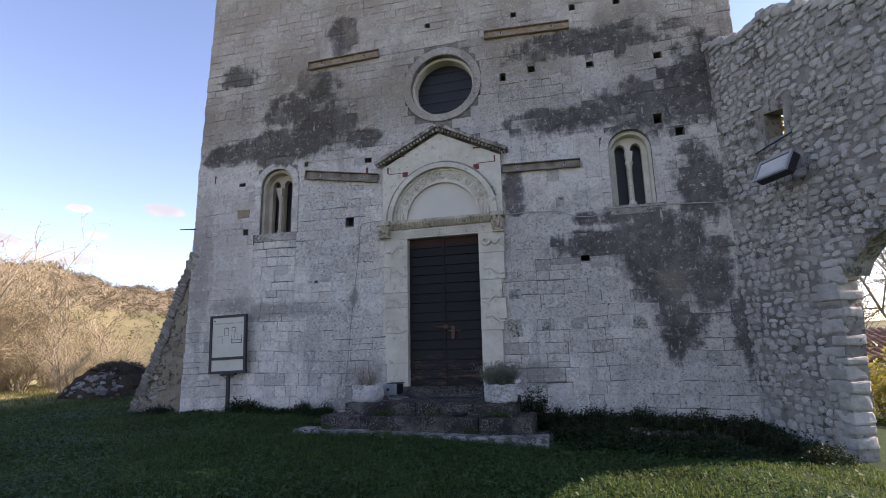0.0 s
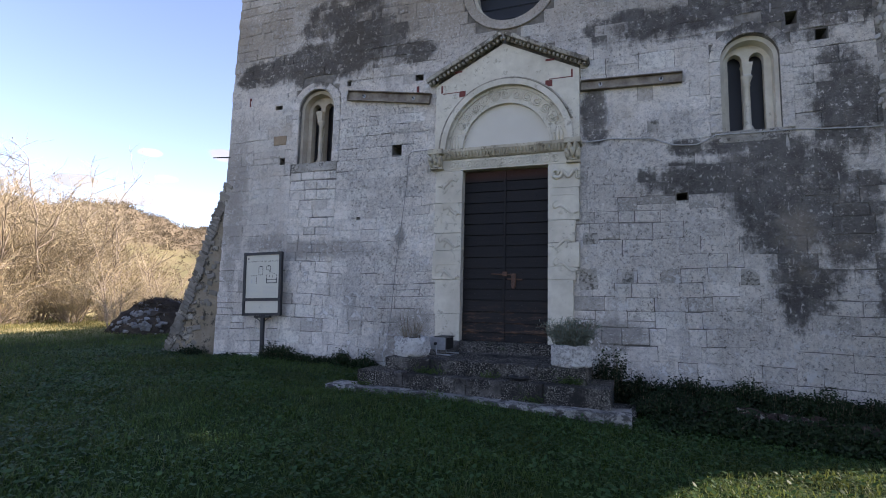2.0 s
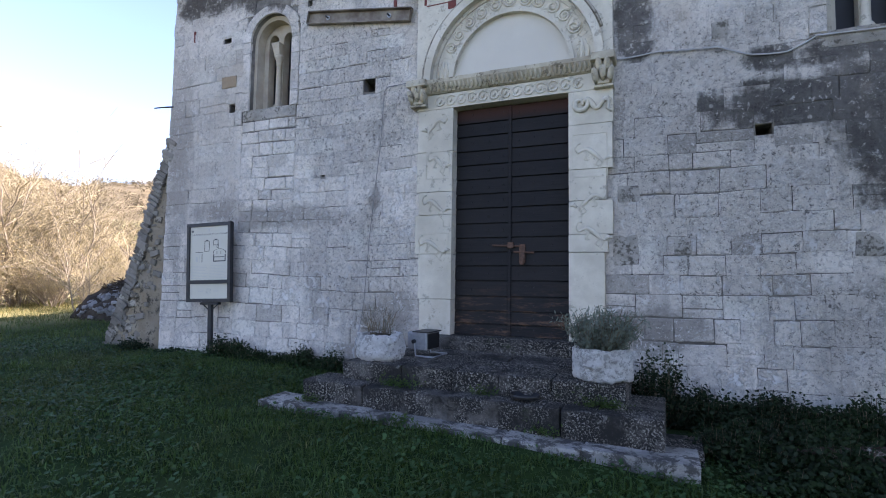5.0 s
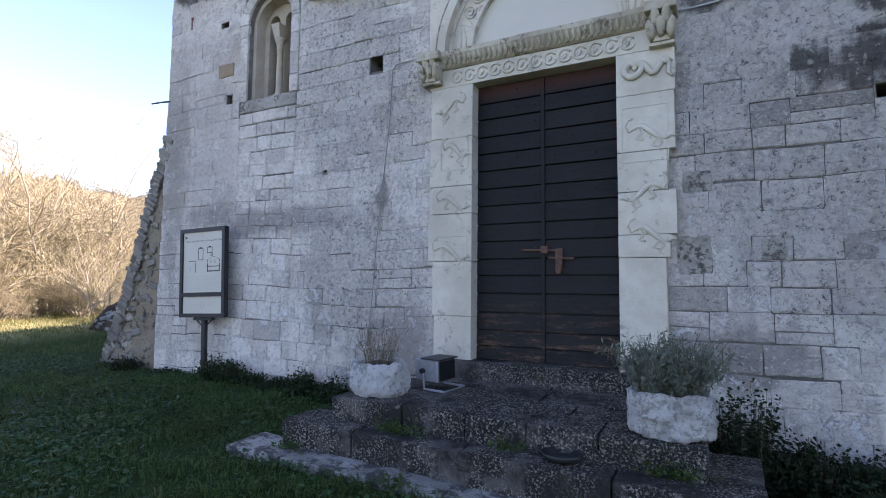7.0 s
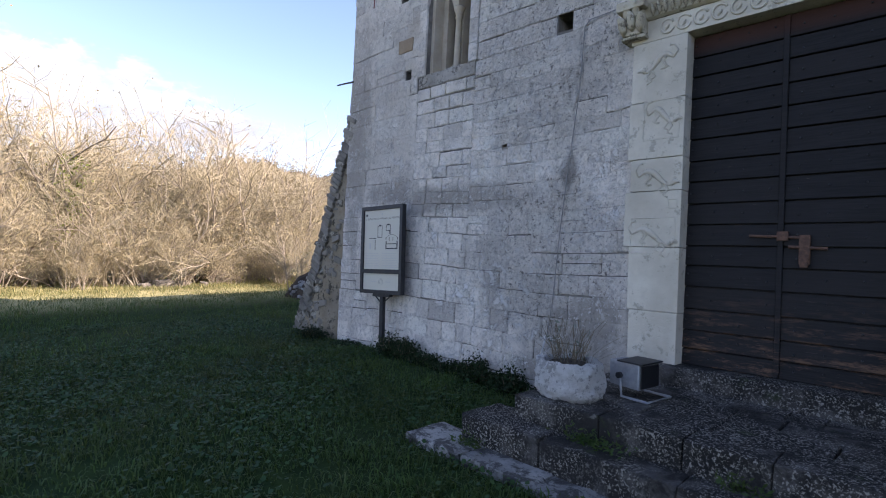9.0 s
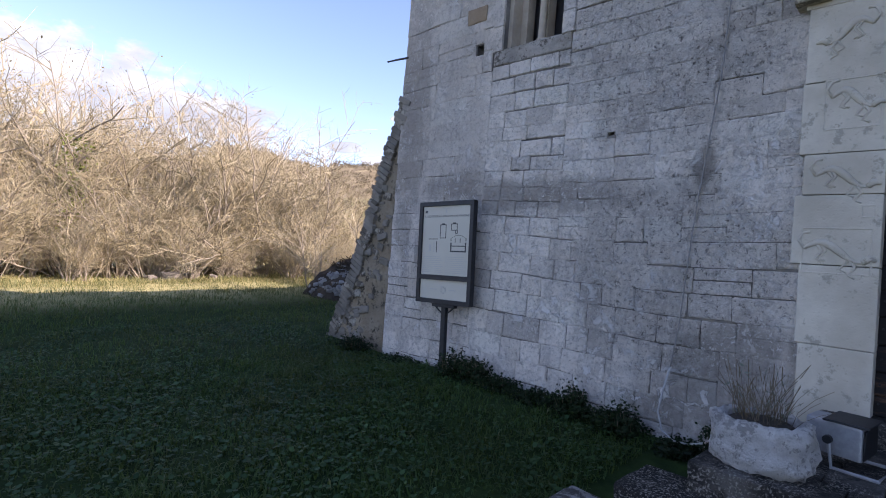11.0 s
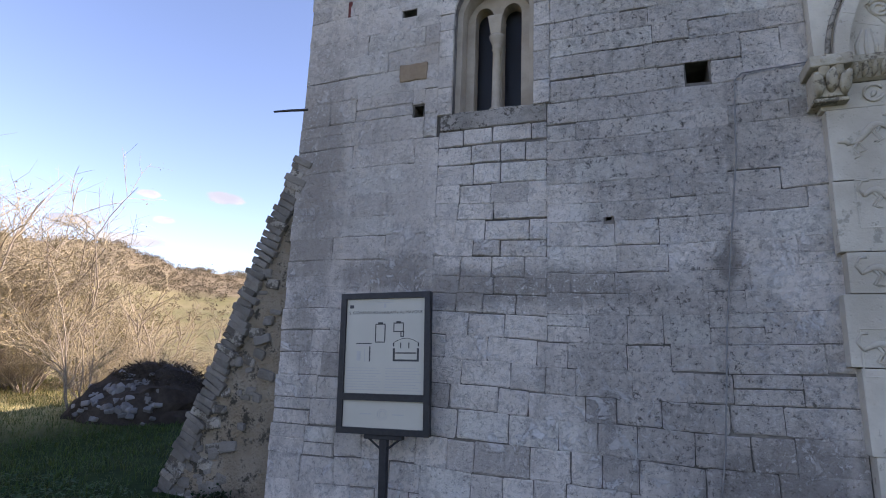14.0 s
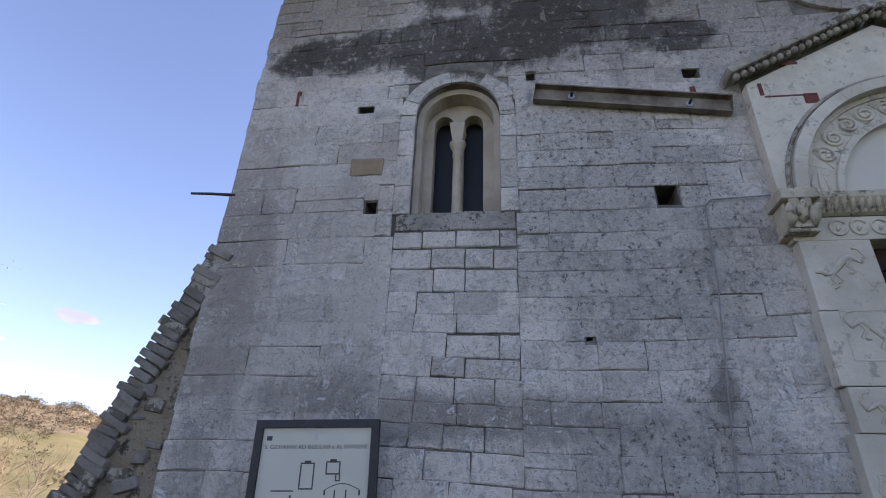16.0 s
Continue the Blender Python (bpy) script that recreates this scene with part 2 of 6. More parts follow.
    ragged = n.math("ADD", ragged, n.math("MULTIPLY", n.math("SUBTRACT", rnd, 0.5), 0.7))
    stain = n.ramp(n.math("ADD", mask, ragged), -0.1, 0.6)
    drip = n.ramp(n.noise(1.0, 4, 0.6, n.stretch(9.0, 9.0, 2.2)), 0.66, 0.70)
    spot = n.ramp(n.cells(7.0), 0.10, 0.17, 1.0, 0.0)
    chips = n.math("MAXIMUM", n.ramp(n.noise(15, 7, 0.78), 0.575, 0.63), n.math("MAXIMUM", n.math("MULTIPLY", drip, 0.8), n.math("MULTIPLY", spot, n.ramp(mid, 0.45, 0.6))))
    stain = n.math("MULTIPLY", stain, n.math("SUBTRACT", 1.0, n.math("MULTIPLY", chips, 0.7)))
    sooty = n.mix(n.ramp(mid, 0.35, 0.65), (0.042, 0.038, 0.036), (0.098, 0.09, 0.083))
    sooty = n.mix(n.ramp(x, -3.0, -0.5, 0.75, 0.0), sooty, (0.072, 0.061, 0.05))
    col = n.mix(n.math("MULTIPLY", stain, 0.88), col, sooty)
    # thin grey runs, and dark films: a belt above the board, beside the portal, near the ground
    run = n.math("MULTIPLY", n.ramp(n.noise(1.0, 5, 0.6, n.stretch(3.2, 3.2, 0.28)), 0.52, 0.68), n.ramp(n.noise(0.7, 3), 0.40, 0.6))
    col = n.mix(n.math("MULTIPLY", run, 0.42), col, (0.24, 0.22, 0.20))
    film = blobs(((-5.2, 1.72, 1.3, 0.2), (-6.1, 1.85, 0.6, 0.2), (-3.58, 1.9, 0.1, 0.2), (-3.3, 0.45, 0.5, 0.5), (-0.45, 0.5, 0.6, 0.3), (-3.3, 0.1, 0.9, 0.3), (-6.9, 2.6, 0.3, 1.6)))
    film = n.ramp(n.math("ADD", film, n.math("MULTIPLY", ragged, 0.75)), -0.1, 0.9, 0.0, 0.66)
    col = n.mix(film, col, (0.175, 0.155, 0.135))
    # smooth brownish grey face of the corner's large blocks
    corner = n.math("MULTIPLY", n.math("MULTIPLY", n.ramp(x, -5.9, -5.6, 1.0, 0.0), n.ramp(z, 1.7, 2.1)), n.ramp(z, 3.9, 4.6, 1.0, 0.0))
    col = n.mix(n.math("MULTIPLY", corner, 0.4), col, (0.40, 0.35, 0.295))
    warm = n.ramp(n.noise(0.9, 5, 0.65, n.stretch(1.0, 1.0, 0.8)), 0.55, 0.72, 0.0, 0.4)
    col = n.mix(warm, col, (0.44, 0.36, 0.27))
    blot = n.ramp(n.noise(2.2, 6, 0.7, None, 0.6), 0.54, 0.68)
    col = n.mix(n.math("MULTIPLY", blot, 0.34), col, (0.27, 0.245, 0.215))
    # white lichen and flaking lime
    clear = n.math("SUBTRACT", 1.0, n.math("MULTIPLY", stain, 0.7))
    lich = n.math("MULTIPLY", n.ramp(n.noise(27, 7, 0.8, None, 0.4), 0.56, 0.60), n.ramp(n.noise(1.1, 5), 0.44, 0.60))
    col = n.mix(n.math("MULTIPLY", n.math("MULTIPLY", lich, clear), 0.7), col, (0.80, 0.77, 0.72))
    flake = n.math("MULTIPLY", n.ramp(n.noise(7.5, 8, 0.72, None, 0.7), 0.55, 0.575), n.ramp(n.noise(1.6, 4, 0.6, n.stretch(1.0, 1.0, 1.4)), 0.44, 0.56))
    flake = n.math("MULTIPLY", n.math("MULTIPLY", flake, clear), n.ramp(z, 1.2, 2.4, 0.85, 0.35))
    col = n.mix(flake, col, (0.75, 0.72, 0.68))
    pit = n.math("MULTIPLY", n.ramp(n.cells(30), 0.05, 0.2, 1.0, 0.0), n.ramp(n.noise(3.1, 3), 0.42, 0.62))
    col = n.mix(n.math("MULTIPLY", pit, 0.55), col, (0.12, 0.105, 0.09))
    h = n.math("ADD", n.math("MULTIPLY", grain, 0.5), n.math("ADD", n.math("MULTIPLY", mid, 1.1), n.math("MULTIPLY", pit, -0.6)))
    h = n.math("ADD", h, n.math("ADD", n.math("MULTIPLY", crust, -1.0), n.math("MULTIPLY", n.math("MULTIPLY", peck, smear), 1.6)))
    h = n.math("ADD", h, n.math("MULTIPLY", flake, 0.9))
    return n.done(col, 0.93, h, 0.95, 0.03, specular=0.12)


def stone(name, c0, c1, c2, scale=6.0, bump=0.5, distance=0.01, rough=0.9, spots=0.0, spot_colour=(0.05, 0.05, 0.045), spot_scale=9.0, moss=0.0, island=None):
    n = Nodes(name)
    a, b, g = n.noise(scale, 5, 0.65), n.noise(scale * 0.22, 4, 0.6), n.noise(scale * 7, 5, 0.7)
    col = n.mix(n.ramp(a, 0.32, 0.68), c0, c1)
    col = n.mix(n.ramp(b, 0.42, 0.68, 0.0, 0.8), col, c2)
    if island is not None:
        r = n.random(island)
        col = n.mix(n.ramp(r, 0, 1, 0.0, 0.55), col, c2)
        col = n.mix(n.ramp(r, 0.7, 1.0, 0.0, 0.4), col, tuple(min(1, 1.25 * v) for v in c1))
    if spots:
        uneven = n.math("MULTIPLY", n.math("SUBTRACT", n.noise(spot_scale * 0.13, 4, 0.6), 0.5), 0.45)
        s = n.ramp(n.math("ADD", n.noise(spot_scale, 7, 0.75), uneven), 0.62 - 0.3 * spots, 0.70 - 0.3 * spots)
        col = n.mix(n.math("MULTIPLY", s, 0.92), col, spot_colour)
    if moss:
        s = n.ramp(n.noise(4.0, 6, 0.7), 0.60, 0.72)
        col = n.mix(n.math("MULTIPLY", s, moss), col, (0.045, 0.07, 0.02))
    pit = n.ramp(n.cells(scale * 5), 0.0, 0.3)
    h = n.math("ADD", n.math("MULTIPLY", g, 0.5), n.math("ADD", a, n.math("MULTIPLY", pit, 0.35)))
    return n.done(col, rough, h, bump, distance, specular=0.2)


def plain(name, c0, c1, scale=20.0, rough=0.6, metal=0.0, bump=0.2, distance=0.003, specular=0.4, random=False):
    n = Nodes(name)
    a = n.noise(scale, 5, 0.65)
    col = n.mix(n.ramp(a, 0.3, 0.7), c0, c1)
    if random:
        col = n.mix(n.ramp(n.random(random == "island"), 0, 1, 0.0, 0.6), col, tuple(v * 0.55 for v in c0))
    return n.done(col, rough, n.noise(scale * 4, 4, 0.6), bump, distance, metal, specular)


def leaf(name, c0, c1, c2, rough=0.6):
    n = Nodes(name)
    r = n.random(True)
    col = n.mix(r, c0, c1)
    col = n.mix(n.ramp(n.noise(0.9, 4), 0.4, 0.65, 0.0, 0.7), col, c2)
    n.done(col, rough, None, specular=0.25)
    thin = n.t.nodes.new("ShaderNodeBsdfTranslucent")
    n.put(thin.inputs[0], col)
    both = n.t.nodes.new("ShaderNodeMixShader")
    both.inputs[0].default_value = 0.35
    n.t.links.new(n.bsdf.outputs[0], both.inputs[1])
    n.t.links.new(thin.outputs[0], both.inputs[2])
    n.t.links.new(both.outputs[0], n.t.nodes["Material Output"].inputs[0])
    return n.mat


M_ASHLAR = ashlar_material("limestone_block", False)
M_ASHLAR_REST = ashlar_material("limestone_masonry", True)
M_MORTAR = stone("wall_core_mortar", (0.14, 0.125, 0.108), (0.27, 0.245, 0.21), (0.08, 0.072, 0.062), 9, 0.8, 0.015)
M_CARVED = stone("carved_cream_stone", (0.53, 0.48, 0.385), (0.62, 0.57, 0.465), (0.42, 0.375, 0.295), 6, 0.5, 0.012, spots=0.12, spot_colour=(0.33, 0.30, 0.24), spot_scale=11)
M_CORNICE = stone("leafy_cornice_stone", (0.42, 0.365, 0.27), (0.53, 0.475, 0.365), (0.32, 0.275, 0.205), 9, 0.6, 0.01, spots=0.2, spot_colour=(0.16, 0.135, 0.10), spot_scale=14)
M_PATCH = stone("rough_grey_patch_stone", (0.45, 0.41, 0.35), (0.58, 0.53, 0.46), (0.32, 0.29, 0.245), 16, 1.0, 0.05, spots=0.36, spot_colour=(0.14, 0.125, 0.105), spot_scale=24)
M_BROWN = stone("brown_filler_stone", (0.25, 0.18, 0.115), (0.32, 0.24, 0.16), (0.19, 0.14, 0.09), 8, 0.5, 0.01)
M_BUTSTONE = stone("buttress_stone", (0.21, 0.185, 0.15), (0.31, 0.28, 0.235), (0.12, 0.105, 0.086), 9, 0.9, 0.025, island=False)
M_TYMP = stone("lunette_plaster", (0.57, 0.53, 0.45), (0.62, 0.58, 0.49), (0.51, 0.47, 0.395), 2, 0.12, 0.004)
M_WORN = stone("worn_cornice_stone", (0.30, 0.265, 0.21), (0.44, 0.40, 0.33), (0.20, 0.175, 0.14), 9, 0.7, 0.012, spots=0.45, spot_colour=(0.10, 0.085, 0.065), spot_scale=12)
M_TAN = stone("warm_reveal_stone", (0.40, 0.335, 0.255), (0.49, 0.425, 0.335), (0.29, 0.245, 0.19), 5, 0.4, 0.008)
# grey spots paint the shade of crevices that the bump alone doesn't show
M_POT = stone("whitewashed_trough_stone", (0.72, 0.69, 0.65), (0.84, 0.82, 0.79), (0.62, 0.585, 0.54), 16, 1.0, 0.07, spots=0.34, spot_colour=(0.42, 0.40, 0.37), spot_scale=26)
M_RUBBLE = stone("rubble_stone", (0.38, 0.355, 0.315), (0.54, 0.51, 0.46), (0.27, 0.25, 0.215), 10, 0.9, 0.02, island=False, spots=0.15, spot_colour=(0.15, 0.14, 0.125))
M_RUBBLE_REST = stone("rubble_stone_rest", (0.38, 0.355, 0.315), (0.54, 0.51, 0.46), (0.27, 0.25, 0.215), 10, 0.9, 0.02, island=True, spots=0.15, spot_colour=(0.15, 0.14, 0.125))
M_RUBBLE_CORE = stone("rubble_mortar", (0.24, 0.22, 0.19), (0.36, 0.335, 0.295), (0.14, 0.13, 0.115), 7, 1.0, 0.03, spots=0.3, spot_colour=(0.10, 0.09, 0.075))
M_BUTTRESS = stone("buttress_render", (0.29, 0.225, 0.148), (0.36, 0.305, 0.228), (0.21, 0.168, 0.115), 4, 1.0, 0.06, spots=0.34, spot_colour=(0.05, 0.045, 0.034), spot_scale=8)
M_RUST = plain("rusty_steel", (0.20, 0.135, 0.085), (0.34, 0.27, 0.19), 9, 0.75, 0.0, 0.35, 0.004)
M_DARK_METAL = plain("dark_painted_metal", (0.022, 0.023, 0.026), (0.034, 0.035, 0.038), 30, 0.5, 0.3, 0.1)
M_GREY_METAL = plain("grey_cast_metal", (0.30, 0.31, 0.32), (0.38, 0.39, 0.40), 25, 0.5, 0.4, 0.15)
M_IRON = plain("rusty_latch_iron", (0.075, 0.042, 0.03), (0.16, 0.085, 0.055), 40, 0.8, 0.3, 0.5)
M_RED = plain("red_joint_mortar", (0.13, 0.03, 0.024), (0.18, 0.055, 0.045), 20, 0.9, 0.0, 0.3)
M_BLACK = plain("black_plastic", (0.012, 0.012, 0.013), (0.02, 0.02, 0.021), 30, 0.5, 0.0, 0.1)
M_CABLE_DARK = plain("weathered_grey_cable", (0.20, 0.19, 0.175), (0.28, 0.265, 0.245), 30, 0.7)
M_CABLE = plain("grey_cable", (0.36, 0.35, 0.33), (0.44, 0.43, 0.41), 30, 0.6)
M_INK = plain("dark_print", (0.05, 0.05, 0.05), (0.07, 0.07, 0.07), 30, 0.7)
M_INK_PALE = plain("grey_print", (0.42, 0.41, 0.38), (0.46, 0.45, 0.42), 30, 0.7)
M_PAPER = plain("pale_printed_panel", (0.50, 0.475, 0.395), (0.53, 0.505, 0.42), 3, 0.45, 0.0, 0.02)
M_SOIL = plain("potting_soil", (0.035, 0.027, 0.02), (0.06, 0.048, 0.036), 30, 0.95, 0.0, 0.8, 0.01)
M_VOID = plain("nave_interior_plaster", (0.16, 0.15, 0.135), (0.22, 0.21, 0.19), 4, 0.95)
M_ROOF = plain("old_roof_tile", (0.22, 0.135, 0.095), (0.34, 0.235, 0.175), 8, 0.9, 0.0, 0.4, 0.01, random="island")
M_BARK = plain("pale_bark", (0.22, 0.185, 0.14), (0.33, 0.285, 0.22), 14, 0.9, 0.0, 0.5, 0.01, 0.2)
M_TWIG = plain("dry_twig", (0.285, 0.24, 0.145), (0.415, 0.36, 0.235), 2, 0.9, 0.0, 0.2, 0.003, 0.15)
M_LEAF_DRY = leaf("ochre_leaf", (0.30, 0.235, 0.11), (0.40, 0.32, 0.165), (0.27, 0.24, 0.10))
M_LEAF_GREEN = leaf("ivy_leaf", (0.14, 0.19, 0.035), (0.22, 0.26, 0.05), (0.11, 0.15, 0.03))
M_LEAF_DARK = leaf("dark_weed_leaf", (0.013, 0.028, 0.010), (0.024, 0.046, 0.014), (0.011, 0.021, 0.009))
M_LAV = leaf("lavender_leaf", (0.16, 0.195, 0.15), (0.25, 0.285, 0.23), (0.13, 0.155, 0.12))
M_STALK = leaf("dry_stalk", (0.16, 0.125, 0.08), (0.24, 0.19, 0.13), (0.12, 0.095, 0.06))
M_HEDGE = leaf("yellow_hedge_leaf", (0.30, 0.26, 0.04), (0.40, 0.34, 0.07), (0.20, 0.20, 0.03))
M_SCRUB = leaf("hill_scrub", (0.165, 0.132, 0.085), (0.24, 0.195, 0.125), (0.125, 0.11, 0.062))


def grass_blade_material():
    n = Nodes("grass_blade")
    r = n.random(True)
    col = n.mix(r, (0.024, 0.068, 0.016), (0.052, 0.116, 0.028))
    col = n.mix(n.ramp(n.noise(0.9, 5, 0.65), 0.42, 0.62, 0.0, 0.7), col, (0.040, 0.064, 0.018))
    x, y, z = n.xyz()
    # drier blades to the left, paled further to brighten the sunlit strip
    dry = n.math("MULTIPLY", n.ramp(x, -16.0, -11.0, 1.0, 0.0), n.ramp(r, 0.2, 0.9, 0.25, 0.95))
    col = n.mix(dry, col, (0.50, 0.44, 0.21))
    col = n.mix(n.ramp(r, 0.97, 1.0, 0.0, 0.6), col, (0.22, 0.20, 0.11))
    n.done(col, 0.5, None, specular=0.3)
    thin = n.t.nodes.new("ShaderNodeBsdfTranslucent")
    n.put(thin.inputs[0], n.mix(0.5, col, (0.20, 0.23, 0.06)))
    both = n.t.nodes.new("ShaderNodeMixShader")
    both.inputs[0].default_value = 0.45
    n.t.links.new(n.bsdf.outputs[0], both.inputs[1])
    n.t.links.new(thin.outputs[0], both.inputs[2])
    n.t.links.new(both.outputs[0], n.t.nodes["Material Output"].inputs[0])
    return n.mat


def ground_material():
    """Turf near the church, dry pasture, scrub and pale scarps on the hill."""
    n = Nodes("turf_and_hillside")
    x, y, z = n.xyz()
    a, b = n.noise(6, 6, 0.7), n.noise(0.5, 5, 0.65)
    turf = n.mix(n.ramp(a, 0.3, 0.7), (0.012, 0.028, 0.008), (0.030, 0.056, 0.014))
    turf = n.mix(n.ramp(b, 0.45, 0.7, 0.0, 0.6), turf, (0.032, 0.045, 0.016))
    dist = n.math("SQRT", n.math("ADD", n.math("POWER", n.math("ABSOLUTE", x), 2.0), n.math("POWER", n.math("ABSOLUTE", y), 2.0)))
    pasture = n.mix(n.ramp(n.noise(0.06, 6, 0.65), 0.38, 0.62), (0.235, 0.205, 0.105), (0.165, 0.16, 0.07))
    pasture = n.mix(n.ramp(n.noise(0.6, 6, 0.7), 0.5, 0.7, 0.0, 0.5), pasture, (0.13, 0.105, 0.06))
    scrub = n.mix(n.ramp(n.noise(0.25, 7, 0.75), 0.35, 0.65), (0.14, 0.112, 0.07), (0.25, 0.205, 0.13))
    scarp = n.math("MULTIPLY", n.ramp(n.noise(0.05, 5, 0.75), 0.60, 0.66), n.ramp(z, 13, 18))
    hill = n.mix(n.ramp(n.math("ADD", z, n.math("MULTIPLY", n.noise(0.03, 4), 10)), 14.5, 16.5), pasture, scrub)
    hill = n.mix(scarp, hill, (0.38, 0.31, 0.21))
    # dry ground, its straw tone raised to carry the sunlit strip's brightness
    dry = n.mix(n.ramp(a, 0.3, 0.7), (0.34, 0.30, 0.13), (0.48, 0.42, 0.21))
    near = n.mix(n.ramp(x, -14.5, -11.0, 1.0, 0.0), turf, dry)
    col = n.mix(n.ramp(dist, 26, 42), near, hill)
    return n.done(col, 0.95, a, 0.6, 0.03, specular=0.1)




def step_material():
    """Old paving: grey stone under a black film, worn pale in patches, thick pale lichen grains, moss in the hollows."""
    n = Nodes("step_stone")
    r = n.random(False)
    a, big, g = n.noise(7, 6, 0.7), n.noise(1.7, 5, 0.65), n.noise(60, 6, 0.75)
    col = n.mix(n.ramp(a, 0.35, 0.65), (0.055, 0.05, 0.045), (0.13, 0.12, 0.106))
    col = n.mix(n.ramp(r, 0.0, 1.0, 0.0, 0.4), col, (0.07, 0.062, 0.053))
    film = n.ramp(n.math("ADD", n.noise(4.5, 8, 0.75, None, 0.5), n.math("MULTIPLY", n.math("SUBTRACT", big, 0.5), 0.9)), 0.37, 0.53)
    col = n.mix(n.math("MULTIPLY", film, 0.93), col, (0.012, 0.011, 0.010))
    grains = n.math("MULTIPLY", n.ramp(n.noise(72, 5, 0.7, None, 0.3), 0.53, 0.58), n.ramp(n.noise(2.6, 4, 0.6), 0.38, 0.54))
    col = n.mix(n.math("MULTIPLY", grains, 0.9), col, (0.42, 0.39, 0.335))
    lich = n.math("MULTIPLY", n.ramp(n.noise(9, 7, 0.75, None, 0.6), 0.57, 0.61), n.ramp(big, 0.5, 0.66))
    col = n.mix(n.math("MULTIPLY", lich, 0.7), col, (0.26, 0.245, 0.22))
    moss = n.ramp(n.noise(3.4, 6, 0.72), 0.60, 0.70, 0.0, 0.75)
    col = n.mix(moss, col, (0.035, 0.052, 0.016))
    h = n.math("ADD", n.math("ADD", n.math("MULTIPLY", g, 0.4), a), n.math("ADD", n.math("MULTIPLY", grains, 0.5), n.math("MULTIPLY", film, -0.3)))
    return n.done(col, 0.78, h, 1.0, 0.025, specular=0.3)


def worn_slab_material():
    """The lowest slabs: pale grey lichen crust with dark cracks."""
    n = Nodes("pale_slab_stone")
    a, g = n.noise(8, 7, 0.75, None, 0.5), n.noise(50, 6, 0.75)
    col = n.mix(n.ramp(n.noise(3, 5, 0.65), 0.35, 0.65), (0.20, 0.19, 0.172), (0.35, 0.33, 0.30))
    col = n.mix(n.ramp(a, 0.47, 0.56, 0.0, 0.92), col, (0.03, 0.028, 0.025))
    col = n.mix(n.ramp(n.noise(30, 5, 0.7), 0.55, 0.62, 0.0, 0.6), col, (0.08, 0.075, 0.068))
    return n.done(col, 0.65, n.math("ADD", a, n.math("MULTIPLY", g, 0.5)), 0.9, 0.02, specular=0.45)


M_STEP = step_material()
M_SLAB = worn_slab_material()
M_GRASS = grass_blade_material()
M_GROUND = ground_material()


def door_material():
    n = Nodes("dark_stained_planks")
    r = n.random(False)
    x, y, z = n.xyz()
    grain = n.noise(2.0, 8, 0.75, n.stretch(2.0, 2.0, 45.0), 0.4)
    col = n.mix(n.ramp(grain, 0.35, 0.65), (0.009, 0.0085, 0.009), (0.020, 0.0185, 0.0185))
    col = n.mix(n.ramp(r, 0.0, 1.0, 0.0, 0.4), col, (0.024, 0.021, 0.020))
    wear = n.math("MULTIPLY", n.ramp(n.noise(2.2, 8, 0.8, n.stretch(1.2, 1.0, 7.0)), 0.5, 0.62), n.ramp(z, 0.4, 1.0, 0.95, 0.0))
    col = n.mix(wear, col, (0.135, 0.075, 0.045))
    top = n.ramp(z, 2.68, 2.8)
    col = n.mix(n.math("MULTIPLY", top, 0.8), col, (0.055, 0.022, 0.015))
    scuff = n.math("MULTIPLY", n.ramp(n.noise(5, 7, 0.8, n.stretch(1.0, 1.0, 9.0)), 0.63, 0.70), 0.6)
    col = n.mix(scuff, col, (0.14, 0.11, 0.085))
    return n.done(col, 0.7, grain, 0.5, 0.004, specular=0.18)


M_DOOR = door_material()


def glass_material():
    n = Nodes("old_dark_glass")
    n.bsdf.inputs["Transmission Weight"].default_value = 0.6
    return n.done((0.03, 0.032, 0.036), 0.5, n.noise(4, 3), 0.15, 0.01, specular=0.12)


M_GLASS = glass_material()

# ---- ground: one sheet to the horizon ----
def build_ground():
    radii = [0.0] + [0.5 * i for i in range(1, 61)] + list(np.geomspace(31, 3500, 90))
    n = 220
    verts = [(-2.0, 5.0, gz(-2.0, 5.0))]
    for r in radii[1:]:
        a = np.linspace(0, 2 * np.pi, n, endpoint=False)
        x, y = -2.0 + r * np.sin(a), 5.0 + r * np.cos(a)
        verts += list(zip(x.tolist(), y.tolist(), ground_z(x, y).tolist()))
    faces = [(0, 1 + (k + 1) % n, 1 + k) for k in range(n)]
    for j in range(len(radii) - 2):
        o, p = 1 + j * n, 1 + (j + 1) * n
        faces += [(o + k, o + (k + 1) % n, p + (k + 1) % n, p + k) for k in range(n)]
    ob = raw("ground", verts, faces, M_GROUND, smooth=True)
    tagged(ob, "short green turf running out to a dry hillside", "ground", kind="structure")


build_ground()

# ---- the front wall ----
TOP = 10.2
LEFT, RIGHT = -7.1, 3.05
DOOR = (-2.54, -1.26, 0.33, 2.86)
WIN_L, WIN_R = (-5.61, -4.91, 3.22), (0.98, 1.66, 3.15)     # x0, x1, sill
ROSE = (-1.87, 5.82, 0.61)
